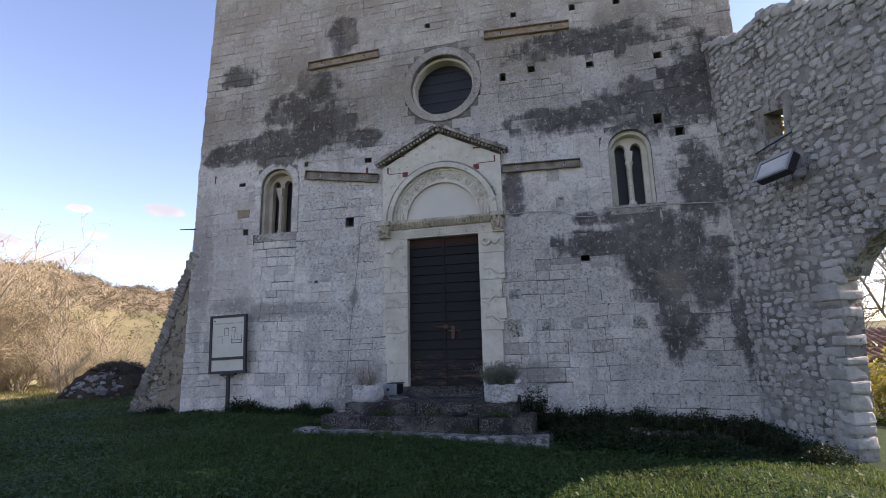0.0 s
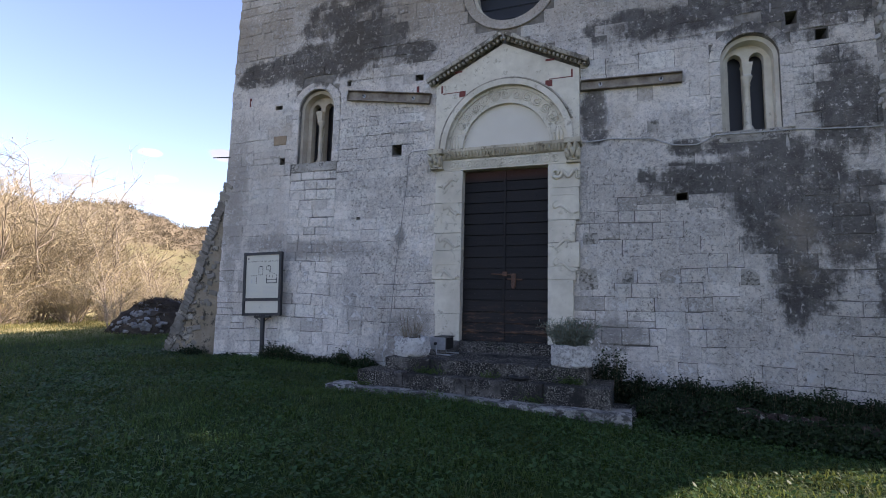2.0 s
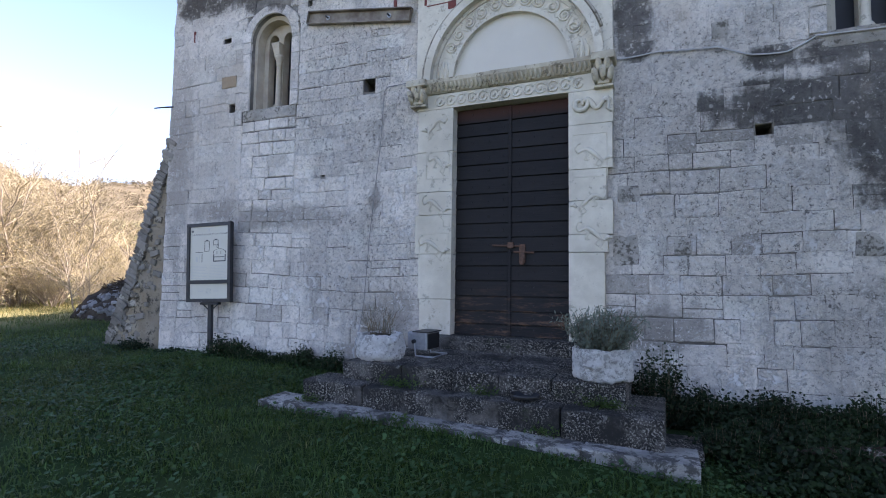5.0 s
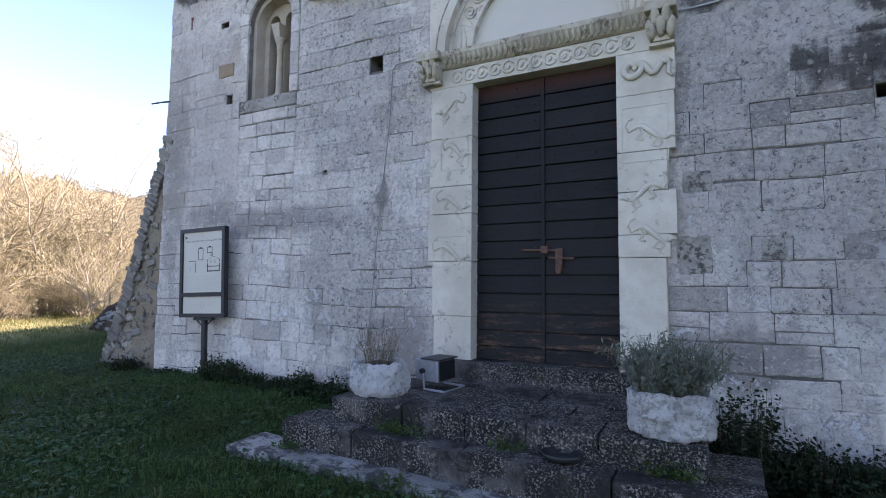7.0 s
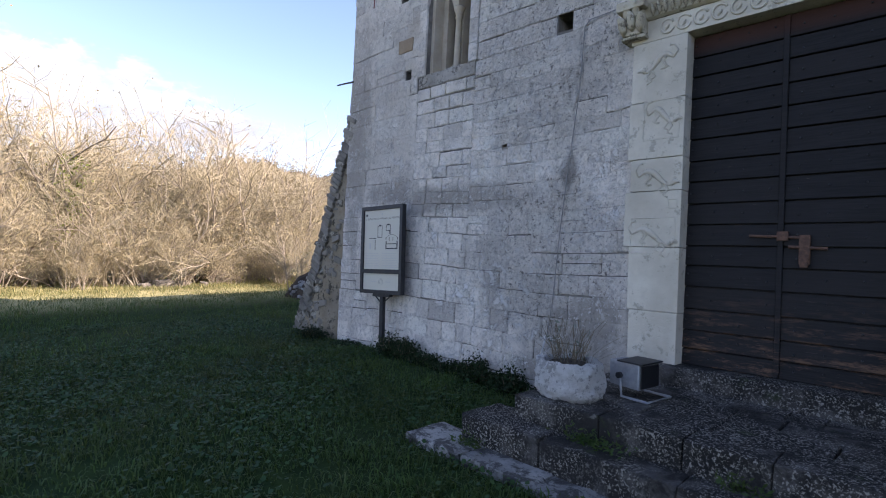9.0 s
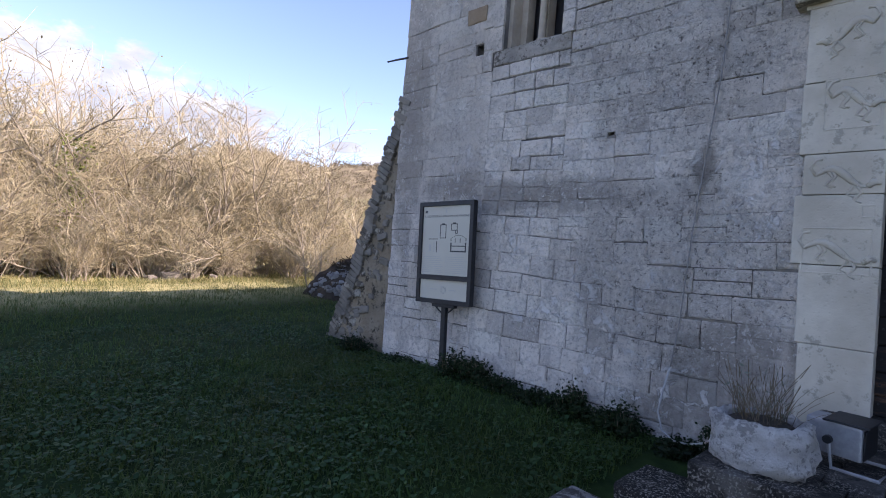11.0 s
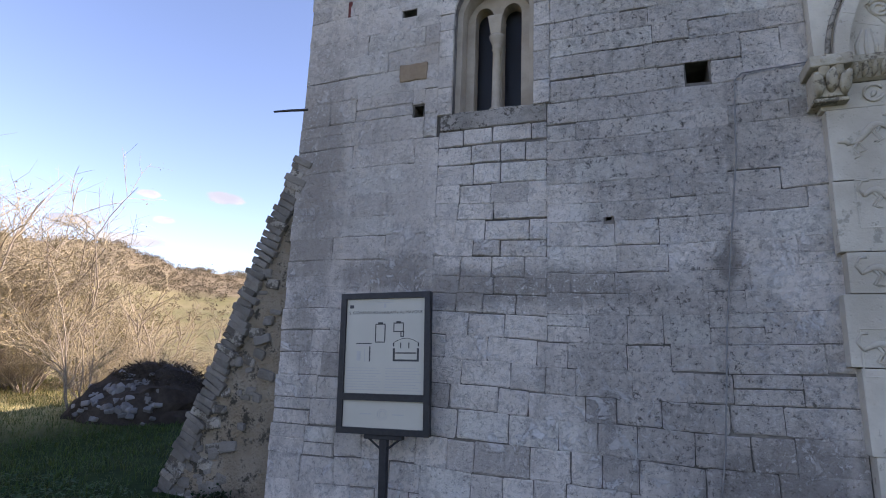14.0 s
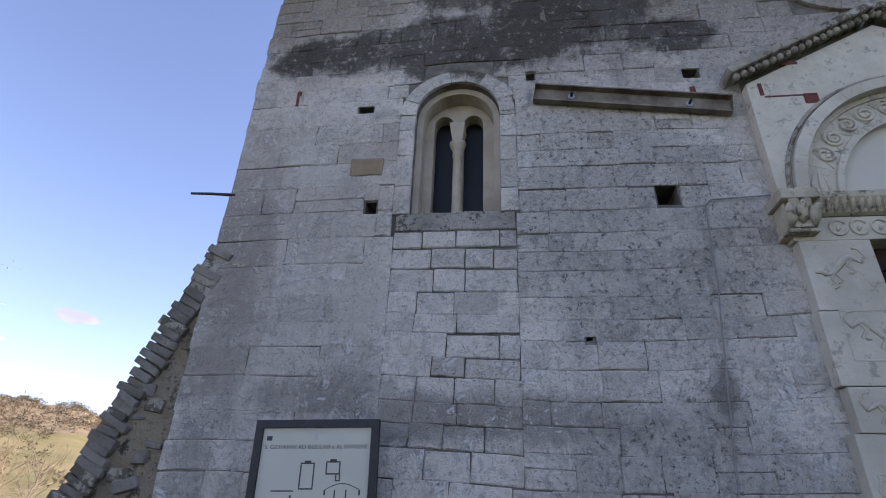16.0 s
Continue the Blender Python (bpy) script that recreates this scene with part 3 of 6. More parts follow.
HOLES = ((-3.34, 4.49, .12, .10), (-3.70, 3.32, .15, .17), (-5.92, 3.29, .09, .12), (-2.13, 7.11, .09, .10), (-0.47, 7.0, .09, .11), (0.59, 6.94, .09, .11), (1.35, 6.91, .10, .12),
         (-0.72, 5.78, .10, .15), (-0.2, 5.85, .12, .12), (0.81, 5.78, .11, .12), (1.92, 5.73, .11, .12), (1.81, 4.59, .13, .17), (2.12, 4.32, .13, .15), (0.48, 2.32, .13, .11),
         (-6.06, 4.30, .13, .08), (-4.35, 2.25, .05, .05), (-4.64, 4.55, .06, .10))


def win_outline(w, grow=0.0, n=16):
    x0, x1, z0 = w
    return arch(x0 - grow, x1 + grow, z0, z0 + 0.97, n)


def build_front():
    outer = [(LEFT, -0.6), (RIGHT, -0.6), (RIGHT, 5.6), (RIGHT + 0.07, 6.4), (RIGHT + 0.02, TOP), (LEFT + 0.12, TOP), (LEFT + 0.08, 8.75), (LEFT - 0.02, 4.0)]
    door = rect(DOOR[0] - 0.25, DOOR[1] + 0.25, 0.2, DOOR[3] + 0.2)
    holes = [door, win_outline(WIN_L), win_outline(WIN_R), circle(*ROSE)]
    small = []
    for cx, cz, w, h in HOLES:
        j = random.uniform(-0.012, 0.012)
        small.append([(cx - w / 2, cz - h / 2 + j), (cx + w / 2 + j, cz - h / 2), (cx + w / 2, cz + h / 2 + j), (cx - w / 2 - j, cz + h / 2)])
    wall = link("wall_front", plate(outer, holes + small, 0.0, 0.45), M_MORTAR, None, FACE)
    tagged(wall, "church front of weathered grey limestone blocks with black stains", "wall", kind="structure")
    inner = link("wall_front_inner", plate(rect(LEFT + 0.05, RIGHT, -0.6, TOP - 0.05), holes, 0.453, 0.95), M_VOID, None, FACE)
    tagged(inner, "dim inner leaf of the thick front wall", "wall", kind="structure")
    return wall


WALL = build_front()


def blocked(z0, z1):
    """Stretches of x that a course between z0 and z1 must leave free."""
    out = []

    def add(a, b):
        out.append((a, b))
    if z0 < 2.8:
        add(-2.93, -0.92)
    elif z0 < 4.35:
        add(-3.0, -0.82)
    elif z0 < 4.9:
        half = 1.15 * (4.95 - z0) / 0.6
        add(-1.92 - half, -1.92 + half)
    for x0, x1, s in (WIN_L, WIN_R):
        c, r, sp = (x0 + x1) / 2, (x1 - x0) / 2 + 0.13, s + 0.97
        if z1 > s and z0 < sp + r:
            d = max(0.0, z0 - sp)
            w = math.sqrt(max(r * r - d * d, 0))
            add(c - w, c + w)
    cx, cz, r = ROSE[0], ROSE[1], ROSE[2] + 0.14
    d = max(0.0, max(z0 - cz, cz - z1))
    if d < r:
        w = math.sqrt(r * r - d * d)
        add(cx - w, cx + w)
    for hx, hz, w, h in HOLES:
        if z1 > hz - h / 2 and z0 < hz + h / 2:
            add(hx - w / 2 - 0.012, hx + w / 2 + 0.012)
    return sorted(out)


def block_mesh(seed, flush=False):
    """One unit block with worn, uneven edges and knocked corners, from y = 0 (back) to y = -1 (front)."""
    rng = random.Random(seed)
    bm = bmesh.new()
    sx, sz = [0.0, 0.04, 0.3, 0.7, 0.96, 1.0], [0.0, 0.06, 0.5, 0.94, 1.0]
    nx, nz = len(sx), len(sz)
    grid = []
    for j in range(nz):
        row = []
        for i in range(nx):
            ex, ez = i in (0, nx - 1), j in (0, nz - 1)
            x, z = sx[i] - 0.5, sz[j] - 0.5
            worn = rng.choice((0.0, 0.0, 0.004)) if flush else rng.choice((0.0, 0.003, 0.007, 0.014))
            if ex:
                x -= math.copysign(worn, x)
            if ez:
                z -= math.copysign(worn * 1.5, z)
            if ex and ez and not flush:
                k = rng.uniform(0.0, 0.022)
                x, z = x - math.copysign(k, x), z - math.copysign(k * 1.6, z)
            if ex or ez:
                y = -0.86 + rng.uniform(-0.1, 0.1) if flush else -0.62 + rng.uniform(-0.22, 0.22)
            else:
                y = -1 + rng.uniform(-0.12, 0.1)
            row.append(bm.verts.new((x, y, z)))
        grid.append(row)
    for j in range(nz - 1):
        for i in range(nx - 1):
            bm.faces.new((grid[j][i], grid[j][i + 1], grid[j + 1][i + 1], grid[j + 1][i]))
    rim = [grid[0][i] for i in range(nx)] + [grid[j][nx - 1] for j in range(1, nz)] + [grid[nz - 1][i] for i in range(nx - 2, -1, -1)] + [grid[j][0] for j in range(nz - 2, 0, -1)]
    low = [bm.verts.new((v.co.x, 0.3, v.co.z)) for v in rim]
    for k in range(len(rim)):
        bm.faces.new((rim[k], low[k], low[(k + 1) % len(rim)], rim[(k + 1) % len(rim)]))
    me = bpy.data.meshes.new("block")
    bmesh.ops.recalc_face_normals(bm, faces=bm.faces)
    bm.to_mesh(me)
    bm.free()
    me.materials.append(M_ASHLAR)
    return me


def sway(x, z):
    """The courses run a little out of level."""
    return 0.05 * noise.noise(Vector((x * 0.45, 1.0, z * 0.3))) + 0.018 * noise.noise(Vector((x * 1.6, 5.0, z * 0.9)))


def courses():
    """Every block of the front: centre x, z, width, height and how far it stands out."""
    rng = random.Random(7)
    out = []
    # bands of masonry: x from, x to, z from, z to, course heights, block widths, share of open joints
    bands = ((LEFT, RIGHT, -0.22, 1.36, (0.165, 0.235), (0.2, 0.42), 0.75),
             (LEFT, -5.72, 1.36, 4.40, (0.17, 0.27), (0.26, 0.62), 0.42),
             (-5.72, -4.80, 1.36, 4.40, (0.135, 0.20), (0.18, 0.36), 0.95),
             (-4.80, -1.90, 1.36, 4.40, (0.14, 0.21), (0.16, 0.36), 0.24),
             (-1.90, RIGHT, 1.36, 4.40, (0.15, 0.23), (0.18, 0.46), 0.38),
             (LEFT, RIGHT, 4.40, TOP, (0.135, 0.21), (0.15, 0.42), 0.40))
    for bx0, bx1, bz0, bz1, hs, ws, share in bands:
        z = bz0
        while z < bz1 - 0.02:
            h = rng.uniform(*hs)
            if bz1 - (z + h) < 0.09:
                h = bz1 - z
            x0, x1 = bx0, bx1
            if bx0 == LEFT:
                x0 += (-0.01 if z < 4 else -0.02 + 0.10 * (z - 4) / 4.7) + rng.uniform(-0.025, 0.0)
            if bx1 == RIGHT:
                x1 += 0.02 if z < 5.7 else 0.06
            spans, at = [], x0
            for a, b in blocked(z, z + h):
                if a > x1 or b < at:
                    continue
                if a > at + 0.03:
                    spans.append((at, a))
                at = max(at, b)
            if at < x1 - 0.02:
                spans.append((at, x1))
            for a, b in spans:
                x = a
                while x < b - 1e-6:
                    w = rng.uniform(*ws)
                    if b - (x + w) < 0.12:
                        w = b - x
                    c = x + w / 2
                    smear = noise.noise(Vector((c * 0.55, 3.0, z * 0.8))) + 0.35 * noise.noise(Vector((c * 1.9, 7.0, z * 2.3)))
                    is_open = rng.random() + smear * 0.7 < share
                    patch = bx0 == -5.72 and z > 1.85
                    gap = (rng.choice((0.004, 0.006, 0.008)) if patch else rng.choice((0.0, 0.001, 0.002)) if share < 0.3 or bx1 == -5.72 else rng.choice((0.0, 0.002, 0.004, 0.006))) if is_open else 0.0
                    d = rng.uniform(0.0125, 0.0175) if is_open else rng.uniform(0.0138, 0.0150)
                    lift = rng.uniform(-0.006, 0.006) if is_open else 0.0
                    if h > 0.19 and w > 0.25 and rng.random() < 0.10:
                        k = h * rng.uniform(0.4, 0.6)
                        out.append((c, z + k / 2, w - gap, k - gap, d, is_open))
                        out.append((c, z + (h + k) / 2, w - gap, h - k - gap, d * 0.96, is_open))
                    else:
                        out.append((c, z + h / 2 + lift, w - gap, h - gap, d, is_open))
                    x += w
            for hx, hz, hw, hh in HOLES:
                if bx0 < hx < bx1 and z + h > hz - hh / 2 and z < hz + hh / 2:
                    for a, b in ((z, min(z + h, hz - hh / 2)), (max(z, hz + hh / 2), z + h)):
                        if b - a > 0.02:
                            out.append((hx, (a + b) / 2, hw + 0.024, b - a - 0.002, 0.0135, False))
            z += h
    return [(x, z + sway(x, z), w, h, d, o, math.degrees(math.atan((sway(x + 0.1, z) - sway(x - 0.1, z)) / 0.2))) for x, z, w, h, d, o in out]


def build_blocks():
    sharp, flush = [block_mesh(s) for s in range(8)], [block_mesh(50 + s, True) for s in range(8)]
    meshes = sharp + flush
    rng = random.Random(3)
    near, rest = [], []
    for c in courses():
        ok = (-7.2 < c[0] < -2.9 and c[1] < 1.3) or (-5.75 < c[0] < -4.78 and c[1] < 3.2) or (-0.9 < c[0] < 1.6 and c[1] < 1.3)
        (near if ok and len(near) < 300 else rest).append(c)
    for x, z, w, h, d, is_open, tilt in near:
        ob = new("block", rng.choice(sharp if is_open else flush))
        ob.parent = WALL
        ob.matrix_basis = pose(x, 0.0, z, 0, rng.uniform(-0.4, 0.4) - tilt, 0) @ Matrix.Diagonal((w * rng.choice((-1, 1)), d, h, 1))
    verts, faces, shapes = [], [], []
    for me in meshes:
        shapes.append((np.array([v.co[:] for v in me.vertices]), [tuple(p.vertices) for p in me.polygons]))
    for x, z, w, h, d, is_open, tilt in rest:
        co, fs = rng.choice(shapes[:8] if is_open else shapes[8:])
        o = len(verts)
        q = co * (w, d, h)
        q[:, 2] += q[:, 0] * math.tan(math.radians(tilt))
        verts += (q + (x, 0, z)).tolist()
        faces += [tuple(o + i for i in f) for f in fs]
    ob = raw("block_courses", verts, faces, M_ASHLAR_REST, WALL)
    tagged(ob, "higher courses of weathered limestone blocks", kind="stuff")


# ---- closing walls and roof of the church behind its front ----
def build_body():
    # never in view; eave and ridge heights chosen for where their shadow ends on the grass
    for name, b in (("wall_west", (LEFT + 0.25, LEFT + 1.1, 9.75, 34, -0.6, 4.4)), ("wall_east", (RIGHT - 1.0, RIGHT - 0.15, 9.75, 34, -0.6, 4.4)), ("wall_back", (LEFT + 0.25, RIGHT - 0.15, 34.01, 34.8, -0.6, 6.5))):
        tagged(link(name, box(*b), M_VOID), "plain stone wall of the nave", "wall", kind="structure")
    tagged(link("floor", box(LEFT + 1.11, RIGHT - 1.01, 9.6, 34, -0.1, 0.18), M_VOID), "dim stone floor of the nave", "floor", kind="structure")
    bm = bmesh.new()
    c = (LEFT + RIGHT) / 2
    add_plate(bm, [(LEFT - 0.05, 4.41), (RIGHT + 0.15, 4.41), (c, 7.0)], [], 9.8, 35.0)
    tagged(link("roof", bm, M_ROOF), "unseen nave roof, kept low to place its long shadow", "roof", kind="structure")


build_body()


# ---- left buttress, its sloping back stepped in thin stones ----
def build_buttress():
    outline = [(-8.46, -0.5), (-7.09, -0.5), (-7.09, 3.04), (-7.16, 3.0), (-7.28, 2.66), (-7.41, 2.30), (-7.53, 2.0), (-7.63, 1.68), (-7.74, 1.35), (-7.87, 0.98), (-8.02, 0.62), (-8.18, 0.25), (-8.33, -0.1)]
    bm = plate(outline, [], 0.02, 1.5)
    for i in range(16):
        bmesh.ops.bisect_plane(bm, geom=bm.verts[:] + bm.edges[:] + bm.faces[:], plane_co=(0, 0, -0.3 + 0.21 * i), plane_no=(0, 0, 1))
    for i in range(7):
        bmesh.ops.bisect_plane(bm, geom=bm.verts[:] + bm.edges[:] + bm.faces[:], plane_co=(-8.2 + 0.19 * i, 0, 0), plane_no=(1, 0, 0))
    for v in bm.verts:
        if v.co.x < -7.12:
            v.co += noise.noise_vector(v.co * 3.1) * 0.035
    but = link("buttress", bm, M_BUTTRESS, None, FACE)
    tagged(but, "sloping rubble buttress with flaking tan render", "buttress", kind="structure")
    rng = random.Random(5)
    # the thin weathered stones along the slope
    for (xa, za), (xb, zb) in zip(outline[3:-1], outline[4:]):
        steps = max(1, int((za - zb) / 0.052))
        for k in range(steps):
            f = (k + 0.5) / steps
            x, z = xa + (xb - xa) * f, za + (zb - za) * f
            for d in range(3):
                w, h, dp = rng.uniform(0.15, 0.25), rng.uniform(0.048, 0.068), rng.uniform(0.45, 0.5)
                b = rough_block(-w / 2, w / 2, 0, dp, -h / 2, h / 2, 0.12, 0.012, 0.010, rng.uniform(0, 99))
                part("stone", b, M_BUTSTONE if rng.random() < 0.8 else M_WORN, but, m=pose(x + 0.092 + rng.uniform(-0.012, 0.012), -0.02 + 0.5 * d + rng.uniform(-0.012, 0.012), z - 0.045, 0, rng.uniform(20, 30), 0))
    # stones showing where the render has gone
    for k in range(64):
        z = rng.uniform(-0.2, 0.35) if k < 40 else rng.uniform(0.3, 1.9)
        xl = np.interp(z, [-0.1, 0.25, 0.62, 0.98, 1.35, 1.68, 2.0, 2.3], [-8.3, -8.15, -7.98, -7.82, -7.68, -7.56, -7.47, -7.36])
        x = rng.uniform(xl + 0.05, min(-7.2, xl + 0.7))
        w, h = rng.uniform(0.06, 0.17), rng.uniform(0.04, 0.10)
        b = rough_block(-w / 2, w / 2, -0.02, 0.08, -h / 2, h / 2, 0.07, 0.02, 0.02, rng.uniform(0, 99))
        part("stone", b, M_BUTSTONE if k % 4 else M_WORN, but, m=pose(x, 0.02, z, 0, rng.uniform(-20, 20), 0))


build_buttress()


# ---- portal ----
def scroll(cx, cz, r, turn=1.0, start=0.0, loops=1.9, y=0.0, n=22):
    """A spiral tendril."""
    return [(cx + r * (1 - 0.75 * i / n) * math.cos(start + turn * loops * 2 * math.pi * i / n), y, cz + r * (1 - 0.75 * i / n) * math.sin(start + turn * loops * 2 * math.pi * i / n)) for i in range(n + 1)]


def build_portal():
    P = -0.10                           # face of the portal, out of the wall
    portal = empty("portal", FACE, "cream carved stone church portal under a small gable", "portal", kind="structure")
    cx, cz = -1.90, 3.19
    # jambs in slabs
    for x0, x1, cuts in ((-2.97, DOOR[0], (0.2, 0.72, 1.22, 1.66, 1.92, 2.38, 2.87)), (DOOR[1], -0.86, (0.2, 1.22, 1.40, 1.74, 2.06, 2.52, 2.87))):
        for i, (a, b) in enumerate(zip(cuts, cuts[1:])):
            e = (0.05, 0.03, -0.02, 0.02, -0.01, 0.0)[i] if x0 < -2.8 else (-0.05, -0.02, 0.03, -0.03, 0.03, 0.04)[i]
            part("jamb_stone", rough_block(x0 + (e if x0 < -2.8 else 0), x1 + (e if x0 > -2.0 else 0), P, 0.34, a + 0.002, b - 0.002, 0.3, 0.003, 0.006, i * 3.1 + x0), M_CARVED, portal)
    # relief on the jambs: beasts and tendrils in low relief
    rng = random.Random(11)

    def beast(x, z, w, flip):
        pts = []
        for i in range(15):
            f = i / 14
            pts.append((x + flip * w * (f - 0.5), P - 0.002, z + 0.05 * math.sin(f * 5.0) - 0.03 * f))
        bm = tube(pts, [0.008 + 0.016 * math.sin(math.pi * min(1, i / 13)) for i in range(15)], 8, 0.6)
        for k in (0.22, 0.34, 0.68, 0.8):
            q = pts[int(k * 14)]
            add_tube(bm, [q, (q[0] + flip * 0.03, q[1], q[2] - 0.05), (q[0] - flip * 0.005, q[1], q[2] - 0.10), (q[0] + flip * 0.03, q[1], q[2] - 0.115)], [0.011, 0.009, 0.007, 0.006], 6, 0.6)
        h = pts[-1]
        add_tube(bm, [h, (h[0] + flip * 0.03, h[1], h[2] + 0.03), (h[0] + flip * 0.065, h[1], h[2] + 0.015)], [0.016, 0.022, 0.009], 8, 0.6)
        t = pts[0]
        add_tube(bm, [t, (t[0] - flip * 0.03, t[1], t[2] + 0.05), (t[0] - flip * 0.005, t[1], t[2] + 0.10), (t[0] + flip * 0.03, t[1], t[2] + 0.105)], [0.009, 0.008, 0.007, 0.010], 6, 0.6)
        return bm
    for x, z, w, f in ((-2.75, 2.70, 0.22, -1), (-2.72, 2.27, 0.20, 1), (-2.75, 1.78, 0.26, 1), (-2.77, 1.32, 0.30, 1), (-1.03, 2.22, 0.27, 1), (-1.05, 1.75, 0.26, -1), (-1.03, 1.42, 0.26, 1)):
        part("carving", beast(x, z, w, f), M_CARVED, portal, "beast in low relief", smooth=True)
    for x0, x1, z0, z1 in ((-2.86, -2.58, 2.07, 2.38), (-1.22, -0.88, 1.98, 2.42), (-2.64, -2.57, 1.52, 1.59), (-2.93, -2.58, 1.17, 1.45)):
        bm = bmesh.new()
        for a, b in (((x0, z0), (x1, z0)), ((x1, z0), (x1, z1)), ((x1, z1), (x0, z1)), ((x0, z1), (x0, z0))):
            add_tube(bm, [(a[0], P - 0.001, a[1]), (b[0], P - 0.001, b[1])], 0.006, 5, 0.6)
        part("panel_border", bm, M_CARVED, portal)
    # the writhing beast at the head of one jamb
    bm = bmesh.new()
    add_tube(bm, scroll(-1.14, 2.73, 0.085, -1, 0.6, 1.2, P - 0.015), [0.026] * 15 + [0.02] * 8, 8, 0.8)
    add_tube(bm, [(-1.1 + 0.028 * i, P - 0.012, 2.72 + 0.05 * math.sin(i * 0.95 + 0.5)) for i in range(10)], [0.030 - 0.001 * i for i in range(10)], 8, 0.8)
    add_tube(bm, [(-0.92, P - 0.01, 2.76), (-0.86, P - 0.012, 2.74), (-0.87, P - 0.01, 2.66), (-0.83, P - 0.01, 2.63)], [0.028, 0.02, 0.016, 0.02], 8, 0.8)
    part("carving", bm, M_CARVED, portal, "coiled beast in high relief", smooth=True)
    # lintel with a chain of rings
    part("lintel", rough_block(-2.99, -0.82, P + 0.005, 0.34, 2.873, 3.045, 0.3, 0.003, 0.006, 2.0), M_CARVED, portal)
    for i in range(13):
        x = -2.70 + i * 0.128
        part("ring_carving", tube([(x + 0.052 * math.cos(a * 0.42 + 0.5), P - 0.001, 2.962 + 0.055 * math.sin(a * 0.42 + 0.5)) for a in range(14)], 0.009, 6, 0.7), M_CARVED, portal, smooth=True)
        bm = tube([(x - 0.012 + 0.012 * k, P - 0.001, 2.935 + 0.02 * k) for k in range(3)], [0.006, 0.016, 0.006], 6, 0.6)
        part("bud_carving", bm, M_CARVED, portal, smooth=True)
    # cornice over the lintel with a row of leaves
    prof = [(P - 0.005, 3.047), (P - 0.03, 3.06), (P - 0.045, 3.10), (P - 0.085, 3.15), (P - 0.09, 3.19), (0.2, 3.19), (0.2, 3.047)]
    bm = bmesh.new()
    ends = [[bm.verts.new((x, y, z)) for y, z in prof] for x in np.linspace(-2.99, -0.84, 24)]
    for a, b in zip(ends, ends[1:]):
        for k in range(len(prof)):
            bm.faces.new((a[k], b[k], b[(k + 1) % len(prof)], a[(k + 1) % len(prof)]))
    bm.faces.new(ends[0])
    bm.faces.new(ends[-1][::-1])
    for v in bm.verts:
        v.co += noise.noise_vector(v.co * 9) * 0.004
    part("cornice", bm, M_CORNICE, portal, "weathered leaf-carved cornice")
    for i in range(36):
        x = -2.80 + i * 0.0505
        part("leaf_carving", tube([(x - 0.006, P - 0.030, 3.062), (x + 0.004, P - 0.046, 3.085), (x, P - 0.062, 3.115), (x, P - 0.084, 3.142)], [0.006, 0.017, 0.019, 0.006], 6, 0.4), M_CORNICE, portal, smooth=True)
    # bracket capitals at both ends
    for x0, x1, low in ((-3.07, -2.83, 2.90), (-1.02, -0.79, 2.86)):
        c = (x0 + x1) / 2
        bm = bmesh.new()
        for z0, z1, g, o in ((low, low + 0.03, 0.02, 0.09), (low + 0.03, 3.12, 0.03, 0.10), (3.12, 3.20, 0.0, 0.16)):
            add_box(bm, x0 + g, x1 - g, P - o + 0.02, 0.0, z0, z1, 0.012, 2)
        cap = part("capital", bm, M_CORNICE, portal, "leafy capital, dark and worn")
        for k, (dx, dz) in enumerate(((-0.07, 0.0), (0.0, 0.02), (0.07, 0.0), (-0.035, 0.10), (0.035, 0.10))):
            bm = tube([(c + dx, P - 0.07, low + 0.04 + dz), (c + dx, P - 0.105, low + 0.09 + dz), (c + dx * 1.15, P - 0.12, low + 0.15 + dz), (c + dx * 1.3, P - 0.15, low + 0.165 + dz)], [0.016, 0.036, 0.032, 0.014], 7, 0.6)
            part("leaf_carving", bm, M_CORNICE, cap, smooth=True)
    # wall over the portal, with the lunette's opening and its gable
    gable = [(-3.0, 3.19), (-0.82, 3.19), (-0.82, 4.25), (-1.93, 4.80), (-3.0, 4.25)]
    n = 40
    lun = [(cx + 1.0 * math.cos(math.pi * i / n), cz + 0.002 + 1.03 * math.sin(math.pi * i / n)) for i in range(n + 1)]
    ring = gable[:1] + lun[::-1] + gable[1:]
    part("gable_wall", plate(ring, [], P, 0.1), M_CARVED, portal, "smooth cream gable stones")
    # moulded arch bands
    for r0, r1, y, name, label in ((0.915, 1.0, P - 0.045, "outer_moulding", "plain projecting arch moulding"), (0.875, 0.915, P + 0.03, "hollow", "shadowed hollow of the arch"), (0.70, 0.875, P + 0.045, "carved_band", ""), (0.655, 0.70, P + 0.015, "inner_moulding", "")):
        k = 9
        for i in range(k):
            a0, a1 = math.pi * i / k, math.pi * (i + 1) / k - 0.003
            part(name, plate([(cx + (x), cz + 1.03 * z) for x, z in ring_sector(0, 0, r0, r1 - 0.001, a0, a1, 6)], [], y, 0.1), M_CARVED, portal)
    part("label_moulding", tube([(cx + 1.025 * math.cos(math.pi * i / 40), P - 0.004, cz + 1.055 * math.sin(math.pi * i / 40)) for i in range(4, 41)], 0.017, 6), M_WORN, portal, "thin dark weathered hood mould", smooth=True)
    part("lunette", plate([(cx + 0.666 * math.cos(math.pi * i / 32), cz + 0.001 + 0.686 * math.sin(math.pi * i / 32)) for i in range(33)], [], P + 0.075, 0.12), M_TYMP, portal, "blank plastered lunette")
    # tendril scrolls round the carved band
    y = P + 0.045
    k = 11
